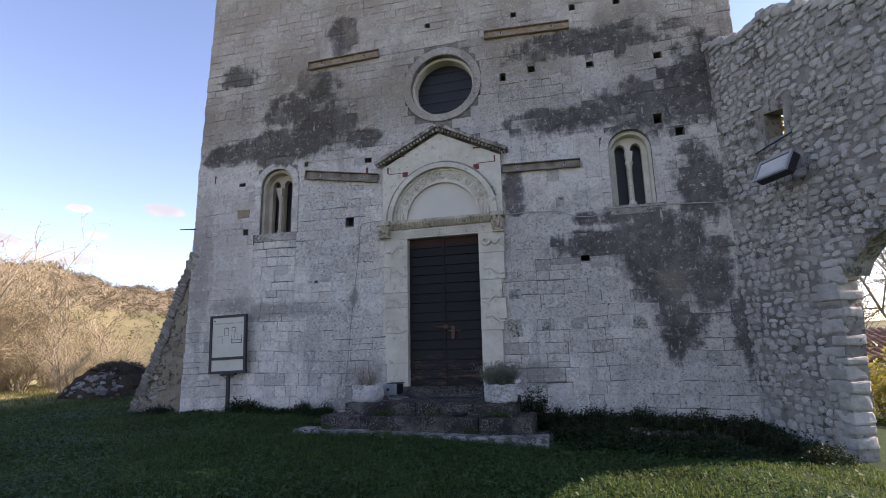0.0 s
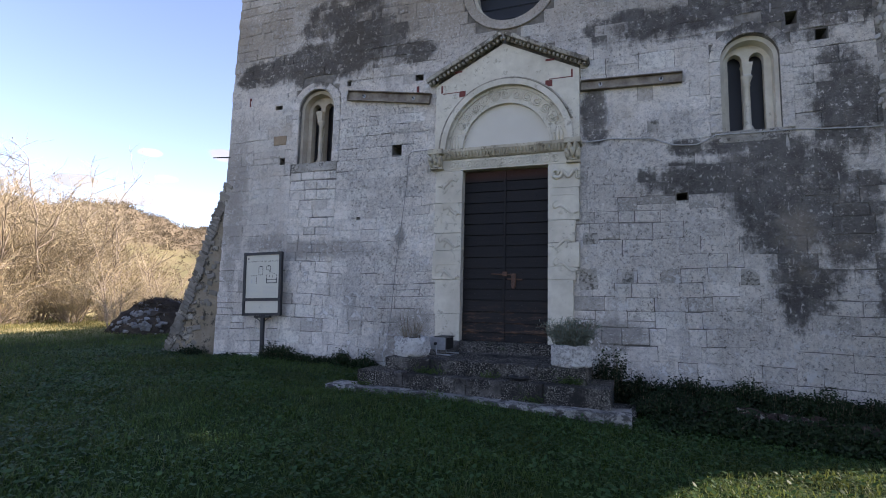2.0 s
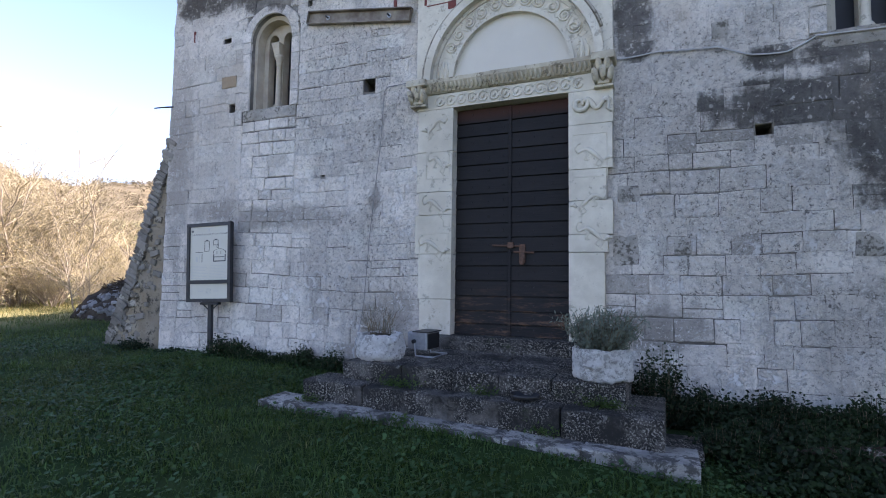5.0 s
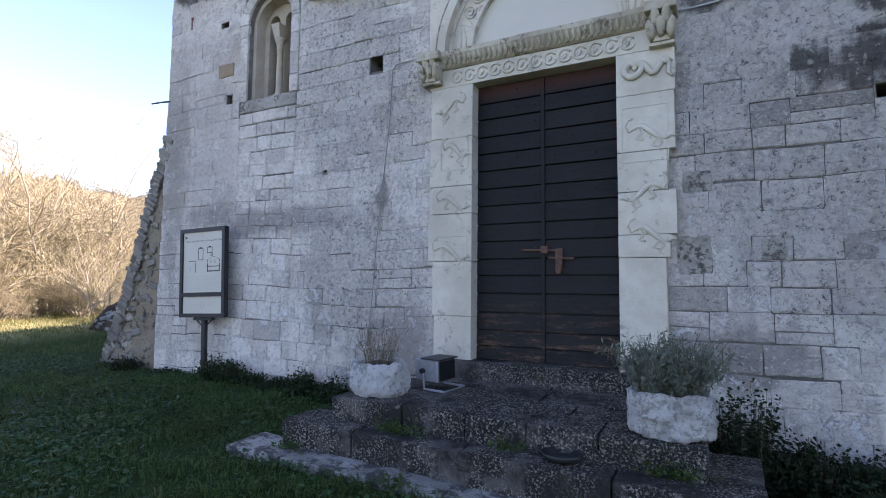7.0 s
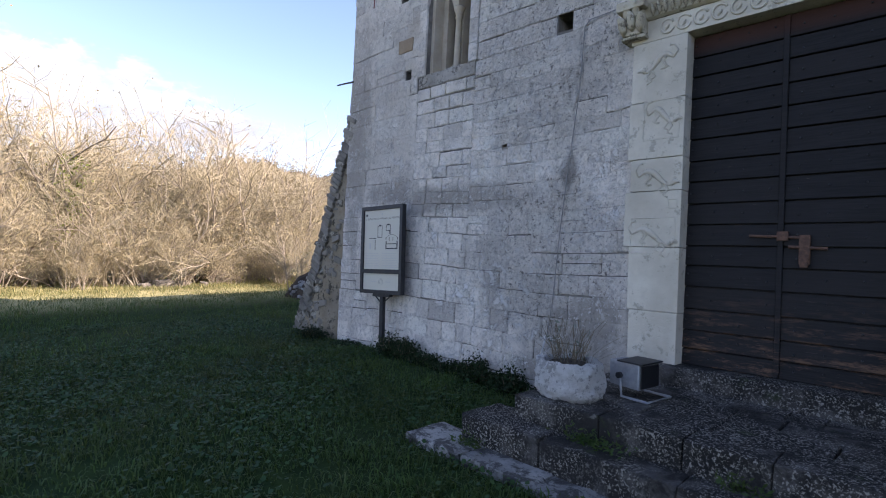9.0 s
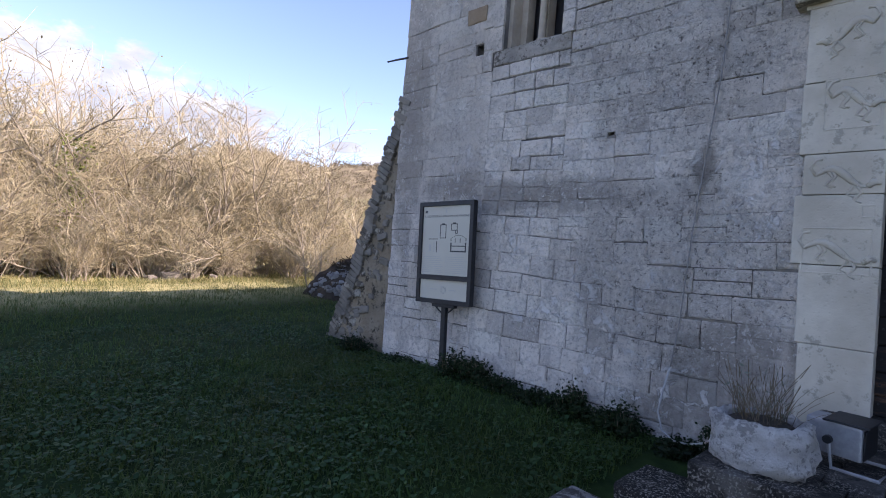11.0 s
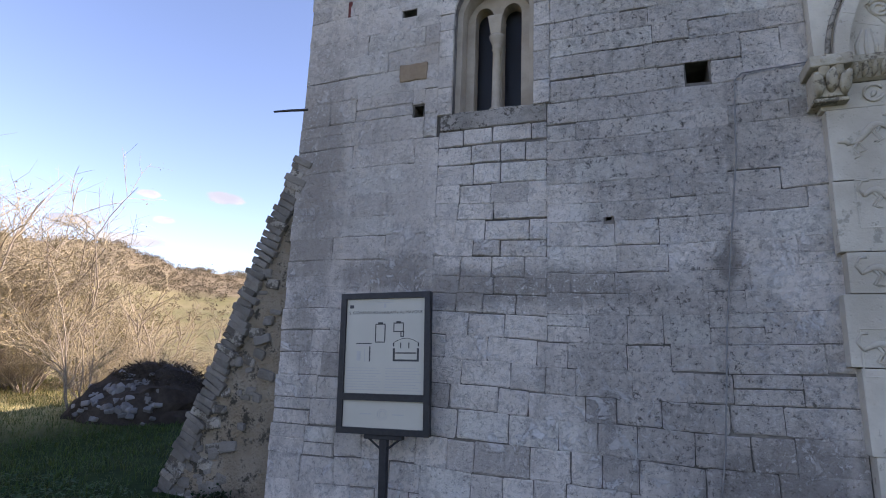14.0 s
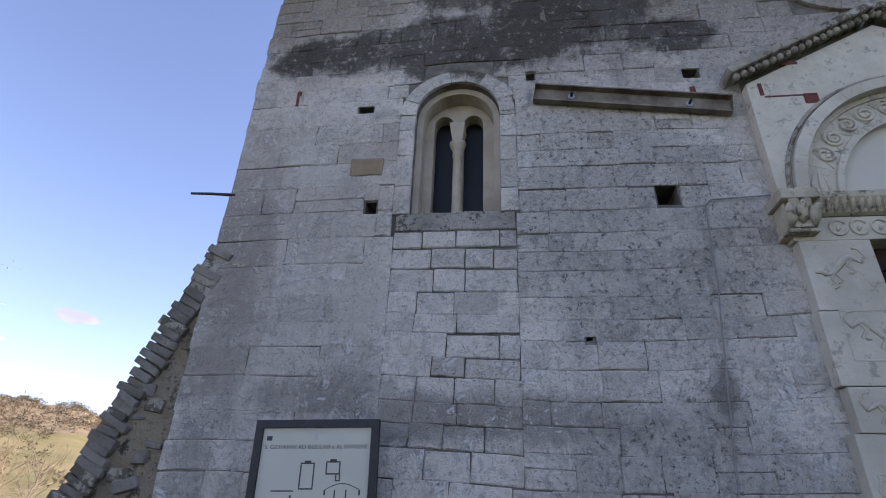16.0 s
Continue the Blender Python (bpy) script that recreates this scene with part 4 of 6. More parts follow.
    for i in range(k):
        a = math.pi * (0.16 + 0.68 * i / (k - 1))
        x, z = cx + 0.787 * math.cos(a), cz + 1.03 * 0.787 * math.sin(a)
        sgn = 1 if i % 2 else -1
        part("scroll_carving", tube(scroll(x, z, 0.070, sgn, a, 1.7, y - 0.004), 0.013, 6, 1.0), M_CARVED, portal, smooth=True)
    part("tendril_carving", tube([(cx + (0.787 + 0.075 * math.sin(i * 1.02)) * math.cos(math.pi * (0.12 + 0.76 * i / 60)), y, cz + 1.03 * (0.787 + 0.075 * math.sin(i * 1.02)) * math.sin(math.pi * (0.12 + 0.76 * i / 60))) for i in range(61)], 0.008, 6, 0.8), M_CARVED, portal, smooth=True)
    for s in (-1, 1):
        for d in (-0.05, 0.0, 0.05):
            part("stem_carving", tube([(cx + s * 0.787 + d, y, cz + 0.04), (cx + s * 0.788 + d * 1.1, y, cz + 0.14), (cx + s * 0.775 + d * 0.5, y, cz + 0.25)], [0.012, 0.013, 0.006], 6, 0.8), M_CARVED, portal, smooth=True)
    # red mortar lines on the gable
    for x0, x1, z0, z1 in ((-2.92, -2.89, 4.13, 4.25), (-2.89, -2.52, 4.108, 4.120), (-2.62, -2.52, 4.03, 4.125), (-1.30, -1.20, 4.03, 4.125), (-1.25, -0.92, 4.133, 4.145), (-0.935, -0.91, 4.13, 4.25), (-2.70, -2.58, 4.43, 4.455), (-1.30, -1.17, 4.42, 4.45)):
        part("red_joint", box(x0, x1, P - 0.004, P + 0.02, z0, z1), M_RED, portal, "dark red mortar joint")
    # raking cornice with a row of beads
    for (xa, za), (xb, zb) in (((-3.12, 4.27), (-1.93, 4.875)), ((-0.71, 4.27), (-1.93, 4.875))):
        d = math.atan2(zb - za, xb - xa)
        L = math.hypot(xb - xa, zb - za)
        m = Matrix.Translation((xa, 0, za)) @ Matrix.Rotation(-d, 4, "Y")
        flip = -1 if xb < xa else 1
        up0, up1 = sorted((0.02 * flip, 0.085 * flip))
        c = part("raking_cornice", rough_block(0, L, P - 0.11, 0.1, up0, up1, 0.15, 0.007, 0.015, xa), M_WORN, portal, "dark weathered raking cornice", m)
        for i in range(20):
            bm = bmesh.new()
            bmesh.ops.create_icosphere(bm, subdivisions=2, radius=0.031)
            for v in bm.verts:
                v.co.x *= 0.8
                v.co += noise.noise_vector(v.co * 30 + Vector((i, xa, 0))) * 0.004
            part("bead", bm, M_WORN, c, m=Matrix.Translation(((i + 0.5) * L / 20, P - 0.06, -0.012 * flip)), smooth=True)
    part("threshold", rough_block(-2.78, -1.02, -0.2, 0.45, 0.15, 0.335, 0.16, 0.008, 0.015, 8.0), M_STEP, portal, "worn stone threshold")


build_portal()


def build_door():
    door = empty("door_1", FACE, "closed dark stained double door of horizontal planks", "door", kind="structure")
    rows = [0.335, 0.46, 0.60, 0.76, 0.93, 1.09, 1.24, 1.40, 1.56, 1.73, 1.89, 2.06, 2.22, 2.38, 2.55, 2.70, 2.868]
    y = 0.03
    for x0, x1, name in ((DOOR[0] - 0.06, -1.902, "leaf"), (-1.896, DOOR[1] + 0.06, "leaf")):
        leaf_ob = part(name, box(x0, x1, y + 0.03, y + 0.07, 0.34, 2.868), M_DOOR, door)
        for a, b in zip(rows, rows[1:]):
            bm = box(x0, x1, y - random.uniform(0, 0.004), y + 0.029, a + 0.004, b - 0.004, 0.004, 1)
            for v in bm.verts:
                if v.co.y < y + 0.01 and v.co.z > (a + b) / 2:
                    v.co.y += 0.008
            plank = part("plank", bm, M_DOOR, leaf_ob)
        for a, b in zip(rows, rows[1:]):
            for f in (0.12, 0.36, 0.64, 0.88):
                bm = bmesh.new()
                bmesh.ops.create_icosphere(bm, subdivisions=1, radius=0.008)
                part("nail", bm, M_DARK_METAL, leaf_ob, m=Matrix.Translation((x0 + (x1 - x0) * f, y - 0.003, (a + b) / 2 + random.uniform(-0.02, 0.02))))
    bm = box(-1.93, -1.893, y - 0.012, y + 0.0, 0.36, 2.86, 0.004)
    part("cover_strip", bm, M_DOOR, door)
    lock = part("latch", box(-1.80, -1.735, y - 0.03, y - 0.002, 1.12, 1.32, 0.008, 2), M_IRON, door, "rusty iron latch and bolt")
    part("bolt", tube([(-2.10, y - 0.02, 1.315), (-1.74, y - 0.022, 1.30)], 0.010, 8), M_IRON, lock)
    part("bolt", tube([(-1.86, y - 0.02, 1.24), (-1.64, y - 0.022, 1.23)], 0.011, 8), M_IRON, lock)
    part("hasp", box(-1.93, -1.86, y - 0.035, y - 0.012, 1.28, 1.345, 0.006, 2), M_IRON, lock)
    part("padlock", box(-1.79, -1.742, y - 0.05, y - 0.03, 1.10, 1.17, 0.01, 2), M_IRON, lock)


build_door()


# ---- windows ----
def build_window(name, w, label):
    x0, x1, s = w
    c, r, sp = (x0 + x1) / 2, (x1 - x0) / 2, s + 0.97
    win = empty(name, FACE, label, "window", kind="structure")
    tan = M_TAN if name == "window_1" else M_CARVED
    # surround stones
    k = 9
    for i in range(k):
        a0, a1 = math.pi * i / k, math.pi * (i + 1) / k - 0.012
        part("voussoir", plate(ring_sector(c, sp, r + 0.001, r + 0.13 + random.uniform(-0.015, 0.02), a0, a1, 3), [], -0.028 - random.uniform(0, 0.006), 0.02), M_ASHLAR, win)
    for xa, xb in ((x0 - 0.13, x0 - 0.001), (x1 + 0.001, x1 + 0.13)):
        z = s
        while z < sp - 0.02:
            h = min(random.uniform(0.2, 0.34), sp - z)
            part("jamb_stone", rough_block(xa, xb, -0.027, 0.02, z + 0.002, z + h - 0.003, 0.3, 0.003, 0.005, z), M_ASHLAR, win)
            z += h
    # stepped reveal and the slab with two lights
    part("reveal", plate(arch(x0 + 0.0005, x1 - 0.0005, s, sp), [arch(x0 + 0.05, x1 - 0.05, s + 0.001, sp - 0.01)], 0.06, 0.36), tan, win, "smooth stepped stone reveal")
    lw = 0.172
    la, lb = (c - 0.052 - lw, c - 0.052), (c + 0.032, c + 0.032 + lw)
    part("tracery", plate(arch(x0 + 0.051, x1 - 0.051, s + 0.002, sp - 0.012), [arch(*la, s + 0.03, s + 1.03, 10, 1.2), arch(*lb, s + 0.03, s + 1.03, 10, 1.2)], 0.20, 0.32), tan, win, "slab with two narrow round-headed lights")
    part("sill", rough_block(x0 - 0.1, x1 + 0.1, -0.018, 0.36, s - 0.15, s + 0.012, 0.08, 0.010, 0.014, s), M_PATCH, win)
    col = part("colonnette", lathe([(0.055, 0.02), (0.055, 0.05), (0.062, 0.065), (0.05, 0.09), (0.036, 0.11), (0.034, 0.35), (0.033, 0.62), (0.043, 0.63), (0.036, 0.645), (0.042, 0.68), (0.062, 0.73), (0.066, 0.75)], 14), tan, win, "slender turned colonnette", Matrix.Translation((c - 0.01, 0.17, s)) @ Matrix.Diagonal((1.1, 1.1, 1.06, 1)), True)
    bm = box(-0.06, 0.06, -0.09, 0.07, 0.752, 0.90)
    for v in bm.verts:
        if v.co.z < 0.8:
            v.co.x *= 0.65
            v.co.y *= 0.6
    part("impost_block", bm, tan, col)
    part("base", box(-0.065, 0.065, -0.065, 0.065, 0.0, 0.022, 0.004), tan, col)
    for a, b in (la, lb):
        g = part("pane", box(a - 0.01, b + 0.01, 0.34, 0.346, s + 0.02, sp + 0.2), M_GLASS, win, "dark old glass")
        g.visible_shadow = False


build_window("window_1", WIN_L, "twin-light Romanesque window with tan stone reveal")
build_window("window_2", WIN_R, "twin-light window with pale reveal amid black stains")


def build_rose():
    cx, cz, r = ROSE
    rose = empty("window_3", FACE, "plain round rose window with a pale moulded ring", "window", kind="structure")
    k = 14
    for i in range(k):
        a0, a1 = 2 * math.pi * i / k, 2 * math.pi * (i + 1) / k - 0.008
        part("ring_stone", plate(ring_sector(cx, cz, r + 0.001, r + 0.14, a0, a1, 4), [], -0.035 - random.uniform(0, 0.004), 0.02), M_ASHLAR, rose)
    part("splay", plate(circle(cx, cz, r - 0.001), [circle(cx, cz, r - 0.05)], 0.10, 0.40), M_CARVED, rose)
    g = part("pane", plate(circle(cx, cz, r - 0.055), [], 0.30, 0.306), M_GLASS, rose, "dark old glass")
    g.visible_shadow = False
    for i in range(5):
        z = cz - 0.4 + 0.2 * i
        w = math.sqrt((r - 0.05) ** 2 - (z - cz) ** 2)
        part("glazing_bar", box(cx - w, cx + w, 0.285, 0.298, z - 0.007, z + 0.007), M_DARK_METAL, rose)


build_rose()


# ---- steel channels bolted to the wall ----
def build_beam(x0, z0, x1, z1, h, stuff):
    d = math.atan2(z1 - z0, x1 - x0)
    L = math.hypot(x1 - x0, z1 - z0)
    m = FACE @ Matrix.Translation((x0, -0.026, z0)) @ Matrix.Rotation(-d, 4, "Y")
    beam = empty("steel_channel", m, "weathered steel channel bolted flat to the church wall", "steel beam", "channels on the front")
    prof = [(0, -h / 2), (-0.06, -h / 2), (-0.06, -h / 2 + 0.012), (-0.012, -h / 2 + 0.018), (-0.012, h / 2 - 0.018), (-0.06, h / 2 - 0.012), (-0.06, h / 2), (0, h / 2)]
    bm = bmesh.new()
    ends = [[bm.verts.new((x, y, z)) for y, z in prof] for x in (0, L * 0.33, L * 0.67, L)]
    for a, b in zip(ends, ends[1:]):
        for k in range(len(prof)):
            bm.faces.new((a[k], b[k], b[(k + 1) % 8], a[(k + 1) % 8]))
    bmesh.ops.contextual_create(bm, geom=ends[0])
    bmesh.ops.contextual_create(bm, geom=ends[-1])
    part("channel", bm, stuff, beam)
    for f in (0.2, 0.8):
        bolt = part("bolt", tube([(L * f, -0.012, 0), (L * f, -0.07, 0.0)], 0.011, 8), M_DARK_METAL, beam)
        part("washer", tube([(L * f, -0.013, 0), (L * f, -0.022, 0)], 0.028, 12), M_GREY_METAL, beam)


M_STEEL_PALE = plain("weathered_galvanised_steel", (0.085, 0.058, 0.042), (0.29, 0.25, 0.195), 3, 0.7, 0.1, 0.3)
build_beam(-4.64, 6.66, -3.12, 6.68, 0.17, M_RUST)
build_beam(-1.02, 6.66, 0.51, 6.58, 0.16, M_RUST)
build_beam(-4.62, 4.33, -3.12, 4.09, 0.17, M_STEEL_PALE)
build_beam(-0.80, 4.00, 0.52, 3.955, 0.15, M_STEEL_PALE)


# brown filler stone and red slot marks let into the wall
def build_insets():
    for x, z, w, h, mt, lab in ((-5.99, 3.68, 0.27, 0.17, M_BROWN, "brown replacement stone let into the wall"), (-6.70, 4.46, 0.045, 0.17, M_RED, "narrow red tile slip in the wall"), (-3.36, 4.27, 0.05, 0.15, M_RED, "narrow red tile slip in the wall"), (-0.69, 1.80, 0.2, 0.17, M_PATCH, "rough grey stone patch beside the portal"), (-0.72, 1.24, 0.24, 0.30, M_PATCH, "rough grey stone patch beside the portal"), (-0.21, 1.27, 0.15, 0.16, M_PATCH, "rough grey stone patch beside the portal"), (1.22, 1.27, 0.2, 0.2, M_PATCH, "rough grey stone patch beside the portal"), (0.14, 3.32, 0.15, 0.17, M_PATCH, "rough grey stone patch under the channel")):
        ob = link("inset_stone", rough_block(-w / 2, w / 2, -0.021, 0.01, -h / 2, h / 2, 0.05, 0.013, 0.012, x), mt, None, FACE @ Matrix.Translation((x, 0, z)))
        tagged(ob, lab, "wall stone", kind="structure")


build_insets()


# ---- rubble side wall with its arched opening ----
SIDE = pose(2.70, 8.66, 0, 0, 0, -66.4)       # x along the wall towards the path, y into it


def build_side_wall():
    jamb = 1.64
    top = [(4.6, 4.3), (3.6, 4.45), (2.8, 4.70), (2.14, 4.95), (1.76, 5.18), (1.42, 5.36), (1.1, 5.52), (0.91, 5.46), (0.55, 5.46), (0.2, 5.62), (-0.35, 5.8)]
    head = [(4.1, -0.8), (4.1, 1.5)] + [(2.93 + 1.17 * math.cos(math.pi * i / 14), 1.5 + 0.72 * math.sin(math.pi * i / 14)) for i in range(1, 14)] + [(jamb, 1.92), (jamb - 0.03, 1.46), (jamb, 1.3), (jamb - 0.06, 0.7), (jamb - 0.12, -0.8)]
    outer = [(-0.35, -0.8)] + head[::-1] + [(4.6, -0.8)] + top
    slot = [(0.86, 3.70), (1.2, 3.66), (1.22, 4.02), (0.88, 4.08)]
    wall = link("wall_side", plate(outer, [slot], 0.0, 0.28), M_RUBBLE_CORE, None, SIDE)
    tagged(wall, "rough rubble-stone wall with an arched opening", "wall", kind="structure")
    rng = random.Random(21)
    shapes = []
    for k in range(10):
        bm = bmesh.new()
        bmesh.ops.create_icosphere(bm, subdivisions=2, radius=0.5)
        for v in bm.verts:
            c = v.co.copy()
            v.co = Vector((max(-0.43, min(0.43, c.x * 1.05)), max(-0.36, c.y), max(-0.42, min(0.42, c.z * 1.05))))
            v.co += noise.noise_vector(c * 2.3 + Vector((k * 7.1, 0, 0))) * 0.16
        me = bpy.data.meshes.new("stone")
        bmesh.ops.recalc_face_normals(bm, faces=bm.faces)
        bm.to_mesh(me)
        bm.free()
        me.materials.append(M_RUBBLE)
        shapes.append(me)
    z, count, verts, faces = -0.55, 0, [], []
    forms = [(np.array([v.co[:] for v in me.vertices]), [tuple(p.vertices) for p in me.polygons]) for me in shapes]
    while z < 5.6:
        h = rng.uniform(0.075, 0.13)
        x = -0.12 + rng.uniform(-0.1, 0.05) + 0.02 * z
        while x < 4.5:
            w = rng.choice((rng.uniform(0.08, 0.15), rng.uniform(0.12, 0.25)))
            cx = x + w / 2
            cap = float(np.interp(cx, [p[0] for p in top[::-1]], [p[1] for p in top[::-1]]))
            inside_arch = jamb - 0.1 < cx + w * 0.3 and cx < 4.15 and z < 1.5 + 0.80 * math.sqrt(max(0, 1 - ((cx - 2.93) / 1.2) ** 2)) + 0.04
            inside_slot = 0.74 < cx < 1.34 and 3.52 < z < 4.12
            if z + h < cap + 0.03 and not inside_arch and not inside_slot and rng.random() < 0.94:
                m = pose(cx, -0.002 + rng.uniform(-0.006, 0.016), z + h / 2 + rng.uniform(-0.025, 0.025), rng.uniform(-8, 8), rng.uniform(-18, 18), rng.uniform(-6, 6)) @ Matrix.Diagonal((w * rng.uniform(0.85, 1.08), rng.uniform(0.045, 0.085), h * rng.uniform(0.75, 1.2), 1))
                k = rng.randrange(len(shapes))
                if count < 300 and cx < 1.9 and z < 2.2:
                    ob = new("stone", shapes[k])
                    ob.parent = wall
                    ob.matrix_basis = m
                    count += 1
                else:
                    o, t = len(verts), np.array(m)
                    verts += (forms[k][0] @ t[:3, :3].T + t[:3, 3]).tolist()
                    faces += [tuple(o + i for i in f) for f in forms[k][1]]
            x += w + rng.uniform(0.0, 0.02)
        z += h * 0.96
    rest = raw("rubble_courses", verts, faces, M_RUBBLE_REST, wall)
    tagged(rest, "higher courses of grey rubble stones", kind="stuff")
    # ragged coping along the top, squared stones at the jamb
    for (xa, za), (xb, zb) in zip(top[1:], top[2:]):
        for k in range(3):
            f = (k + 0.5) / 3
            w = abs(xb - xa) / 3 + 0.06
            part("coping_stone", rough_block(-w / 2, w / 2, -0.03, 0.3, -0.06, rng.uniform(0.02, 0.07), 0.18, 0.03, 0.03, xa * 7 + k), M_RUBBLE, wall, m=pose(xa + (xb - xa) * f, 0, za + (zb - za) * f))
    z = -0.5
    while z < 1.85:
        h = rng.uniform(0.09, 0.19)
        w = rng.uniform(0.16, 0.34)
        part("quoin", rough_block(-w, 0, -0.02, 0.27, 0.004, h - 0.012, 0.09, 0.022, 0.03, z * 9), M_RUBBLE, wall, m=pose(jamb - 0.05 + 0.05 * z + rng.uniform(-0.05, 0.02), 0, z, 0, rng.uniform(-5, 5)))
        z += h
    part("impost_stone", rough_block(-0.36, 0.06, -0.06, 0.27, 0.0, 0.10, 0.12, 0.015, 0.02, 4.0), M_RUBBLE, wall, m=pose(jamb - 0.02, 0, 1.40))
    bm = bmesh.new()
    add_tube(bm, [(0.70, -0.05, 3.56), (1.0, -0.07, 3.58), (1.36, -0.05, 3.62)], 0.012, 6)
    part("ledge_wire", bm, M_DARK_METAL, wall)


build_side_wall()


def build_wall_floodlight():
    lamp = empty("wall_floodlight", SIDE @ pose(1.36, -0.34, 3.12), "rectangular floodlight on a bracket against the rubble wall", "floodlight")
    m = pose(0, 0, 0, -28)
    part("housing", box(-0.27, 0.27, -0.06, 0.06, -0.15, 0.13, 0.02, 2), M_DARK_METAL, lamp, "dark metal housing", m)
    part("lens", box(-0.24, 0.24, -0.072, -0.062, -0.12, 0.10, 0.004), M_PALE_GLASS, lamp, "clouded pale glass", m)
    part("rim", plate(rect(-0.285, 0.285, -0.165, 0.145), [rect(-0.245, 0.245, -0.125, 0.105)], -0.085, -0.06), M_GREY_METAL, lamp, "", m)
    part("bracket", tube([(0, 0.05, 0.05), (0, 0.20, 0.16), (0, 0.36, 0.18)], 0.022, 8), M_DARK_METAL, lamp)


M_PALE_GLASS = plain("clouded_lamp_glass", (0.50, 0.50, 0.47), (0.58, 0.58, 0.55), 6, 0.25, 0.0, 0.05)
build_wall_floodlight()


# ---- steps ----
def build_steps():
    rng = random.Random(4)
    steps = empty("entrance_steps", pose(0, 0, 0), "broad worn stone steps, black with lichen", "steps", kind="structure")

    def course(x0, x1, y0, y1, z0, z1, count, tilt, seed, mat=M_STEP, skew=0.0):
        cuts = [x0 + (x1 - x0) * (i + (rng.uniform(-0.28, 0.28) if 0 < i < count else 0)) / count for i in range(count + 1)]
        for i in range(count):
            a, b = cuts[i], cuts[i + 1]
            bm = rough_block(a + 0.002, b - 0.002, y0 + rng.uniform(-0.015, 0.012), y1, z0, z1 + rng.uniform(-0.006, 0.006), 0.10, 0.010, 0.016, seed + i * 5.3)
            for v in bm.verts:
                v.co.z += tilt * (v.co.x + 2.0)
                v.co.y += skew * (v.co.x + 2.0) * (1 if v.co.y < (y0 + y1) / 2 else 0)
            part("step_stone", bm, mat, steps)
    course(-3.74, -0.16, 6.89, 7.25, -0.42, -0.150, 6, -0.022, 1.0, M_SLAB)
    course(-0.44, -0.12, 7.20, 7.62, -0.45, -0.172, 1, -0.02, 1.7)
    course(-3.42, -0.37, 7.09, 7.50, -0.30, 0.040, 4, -0.006, 30.0, M_STEP, -0.012)
    course(-0.70, -0.37, 7.48, 7.85, -0.40, 0.030, 1, -0.004, 33.0)
    course(-3.14, -0.63, 7.30, 7.60, -0.2, 0.203, 5, 0.0, 60.0, M_STEP, -0.012)
    course(-3.11, -0.64, 7.604, 7.88, -0.2, 0.20, 6, 0.0, 90.0)
    course(-3.09, -0.65, 7.884, 8.16, -0.2, 0.197, 5, 0.0, 120.0)
    course(-3.06, -0.66, 8.164, 8.48, -0.2, 0.195, 6, 0.0, 150.0)


build_steps()


# ---- stone troughs with plants ----
def trough(rx, ry, h, seed, n=72):
    """A hewn oval trough, hollow at the top."""
    prof = [(0.80, 0.0), (0.90, 0.03), (0.97, 0.12), (1.0, 0.3), (1.0, 0.55), (0.985, 0.8), (0.96, 0.93), (0.90, 1.0), (0.80, 1.0), (0.74, 0.93), (0.70, 0.80)]
    zs = np.linspace(0, len(prof) - 1, 3 * len(prof) - 2)
    prof = [(float(np.interp(i, range(len(prof)), [p[0] for p in prof])), float(np.interp(i, range(len(prof)), [p[1] for p in prof]))) for i in zs]
    bm = bmesh.new()
    rings = []
    for r, z in prof:
        ring = []
        for k in range(n):
            a = 2 * math.pi * k / n
            c, s = math.cos(a), math.sin(a)
            e = (abs(c) ** 2.8 + abs(s) ** 2.8) ** (-1 / 2.8)
            v = Vector((rx * r * e * c, ry * r * e * s, h * z))
            v += noise.noise_vector(v * 9 + Vector((seed, 0, 0))) * 0.024 + noise.noise_vector(v * 24 + Vector((seed, 0, 0))) * 0.02 + noise.noise_vector(v * 60 + Vector((seed, 0, 0))) * 0.006
            ring.append(bm.verts.new(v))
        rings.append(ring)
    for a, b in zip(rings, rings[1:]):
        for k in range(n):
            bm.faces.new((a[k], a[(k + 1) % n], b[(k + 1) % n], b[k]))
    bm.faces.new(rings[0][::-1])
    bm.faces.new(rings[-1])
    return bm


def leaf_quads(rng, centres, size, lean=0.6, slim=0.5):
    """Loose leaves, one quad each, bent along the rib."""
    verts, faces = [], []
    for c in centres:
        d = Vector((rng.gauss(0, 1), rng.gauss(0, 1), rng.gauss(0, lean))).normalized()
        s = d.cross(Vector((rng.gauss(0, 1), rng.gauss(0, 1), rng.gauss(0, 1)))).normalized()
        L = size * rng.uniform(0.6, 1.35)
        c = Vector(c)
        o = len(verts)
        verts += [c[:], (c + d * L * 0.5 + s * L * slim * 0.5)[:], (c + d * L)[:], (c + d * L * 0.5 - s * L * slim * 0.5)[:]]
        faces.append((o, o + 1, o + 2, o + 3))
    return verts, faces


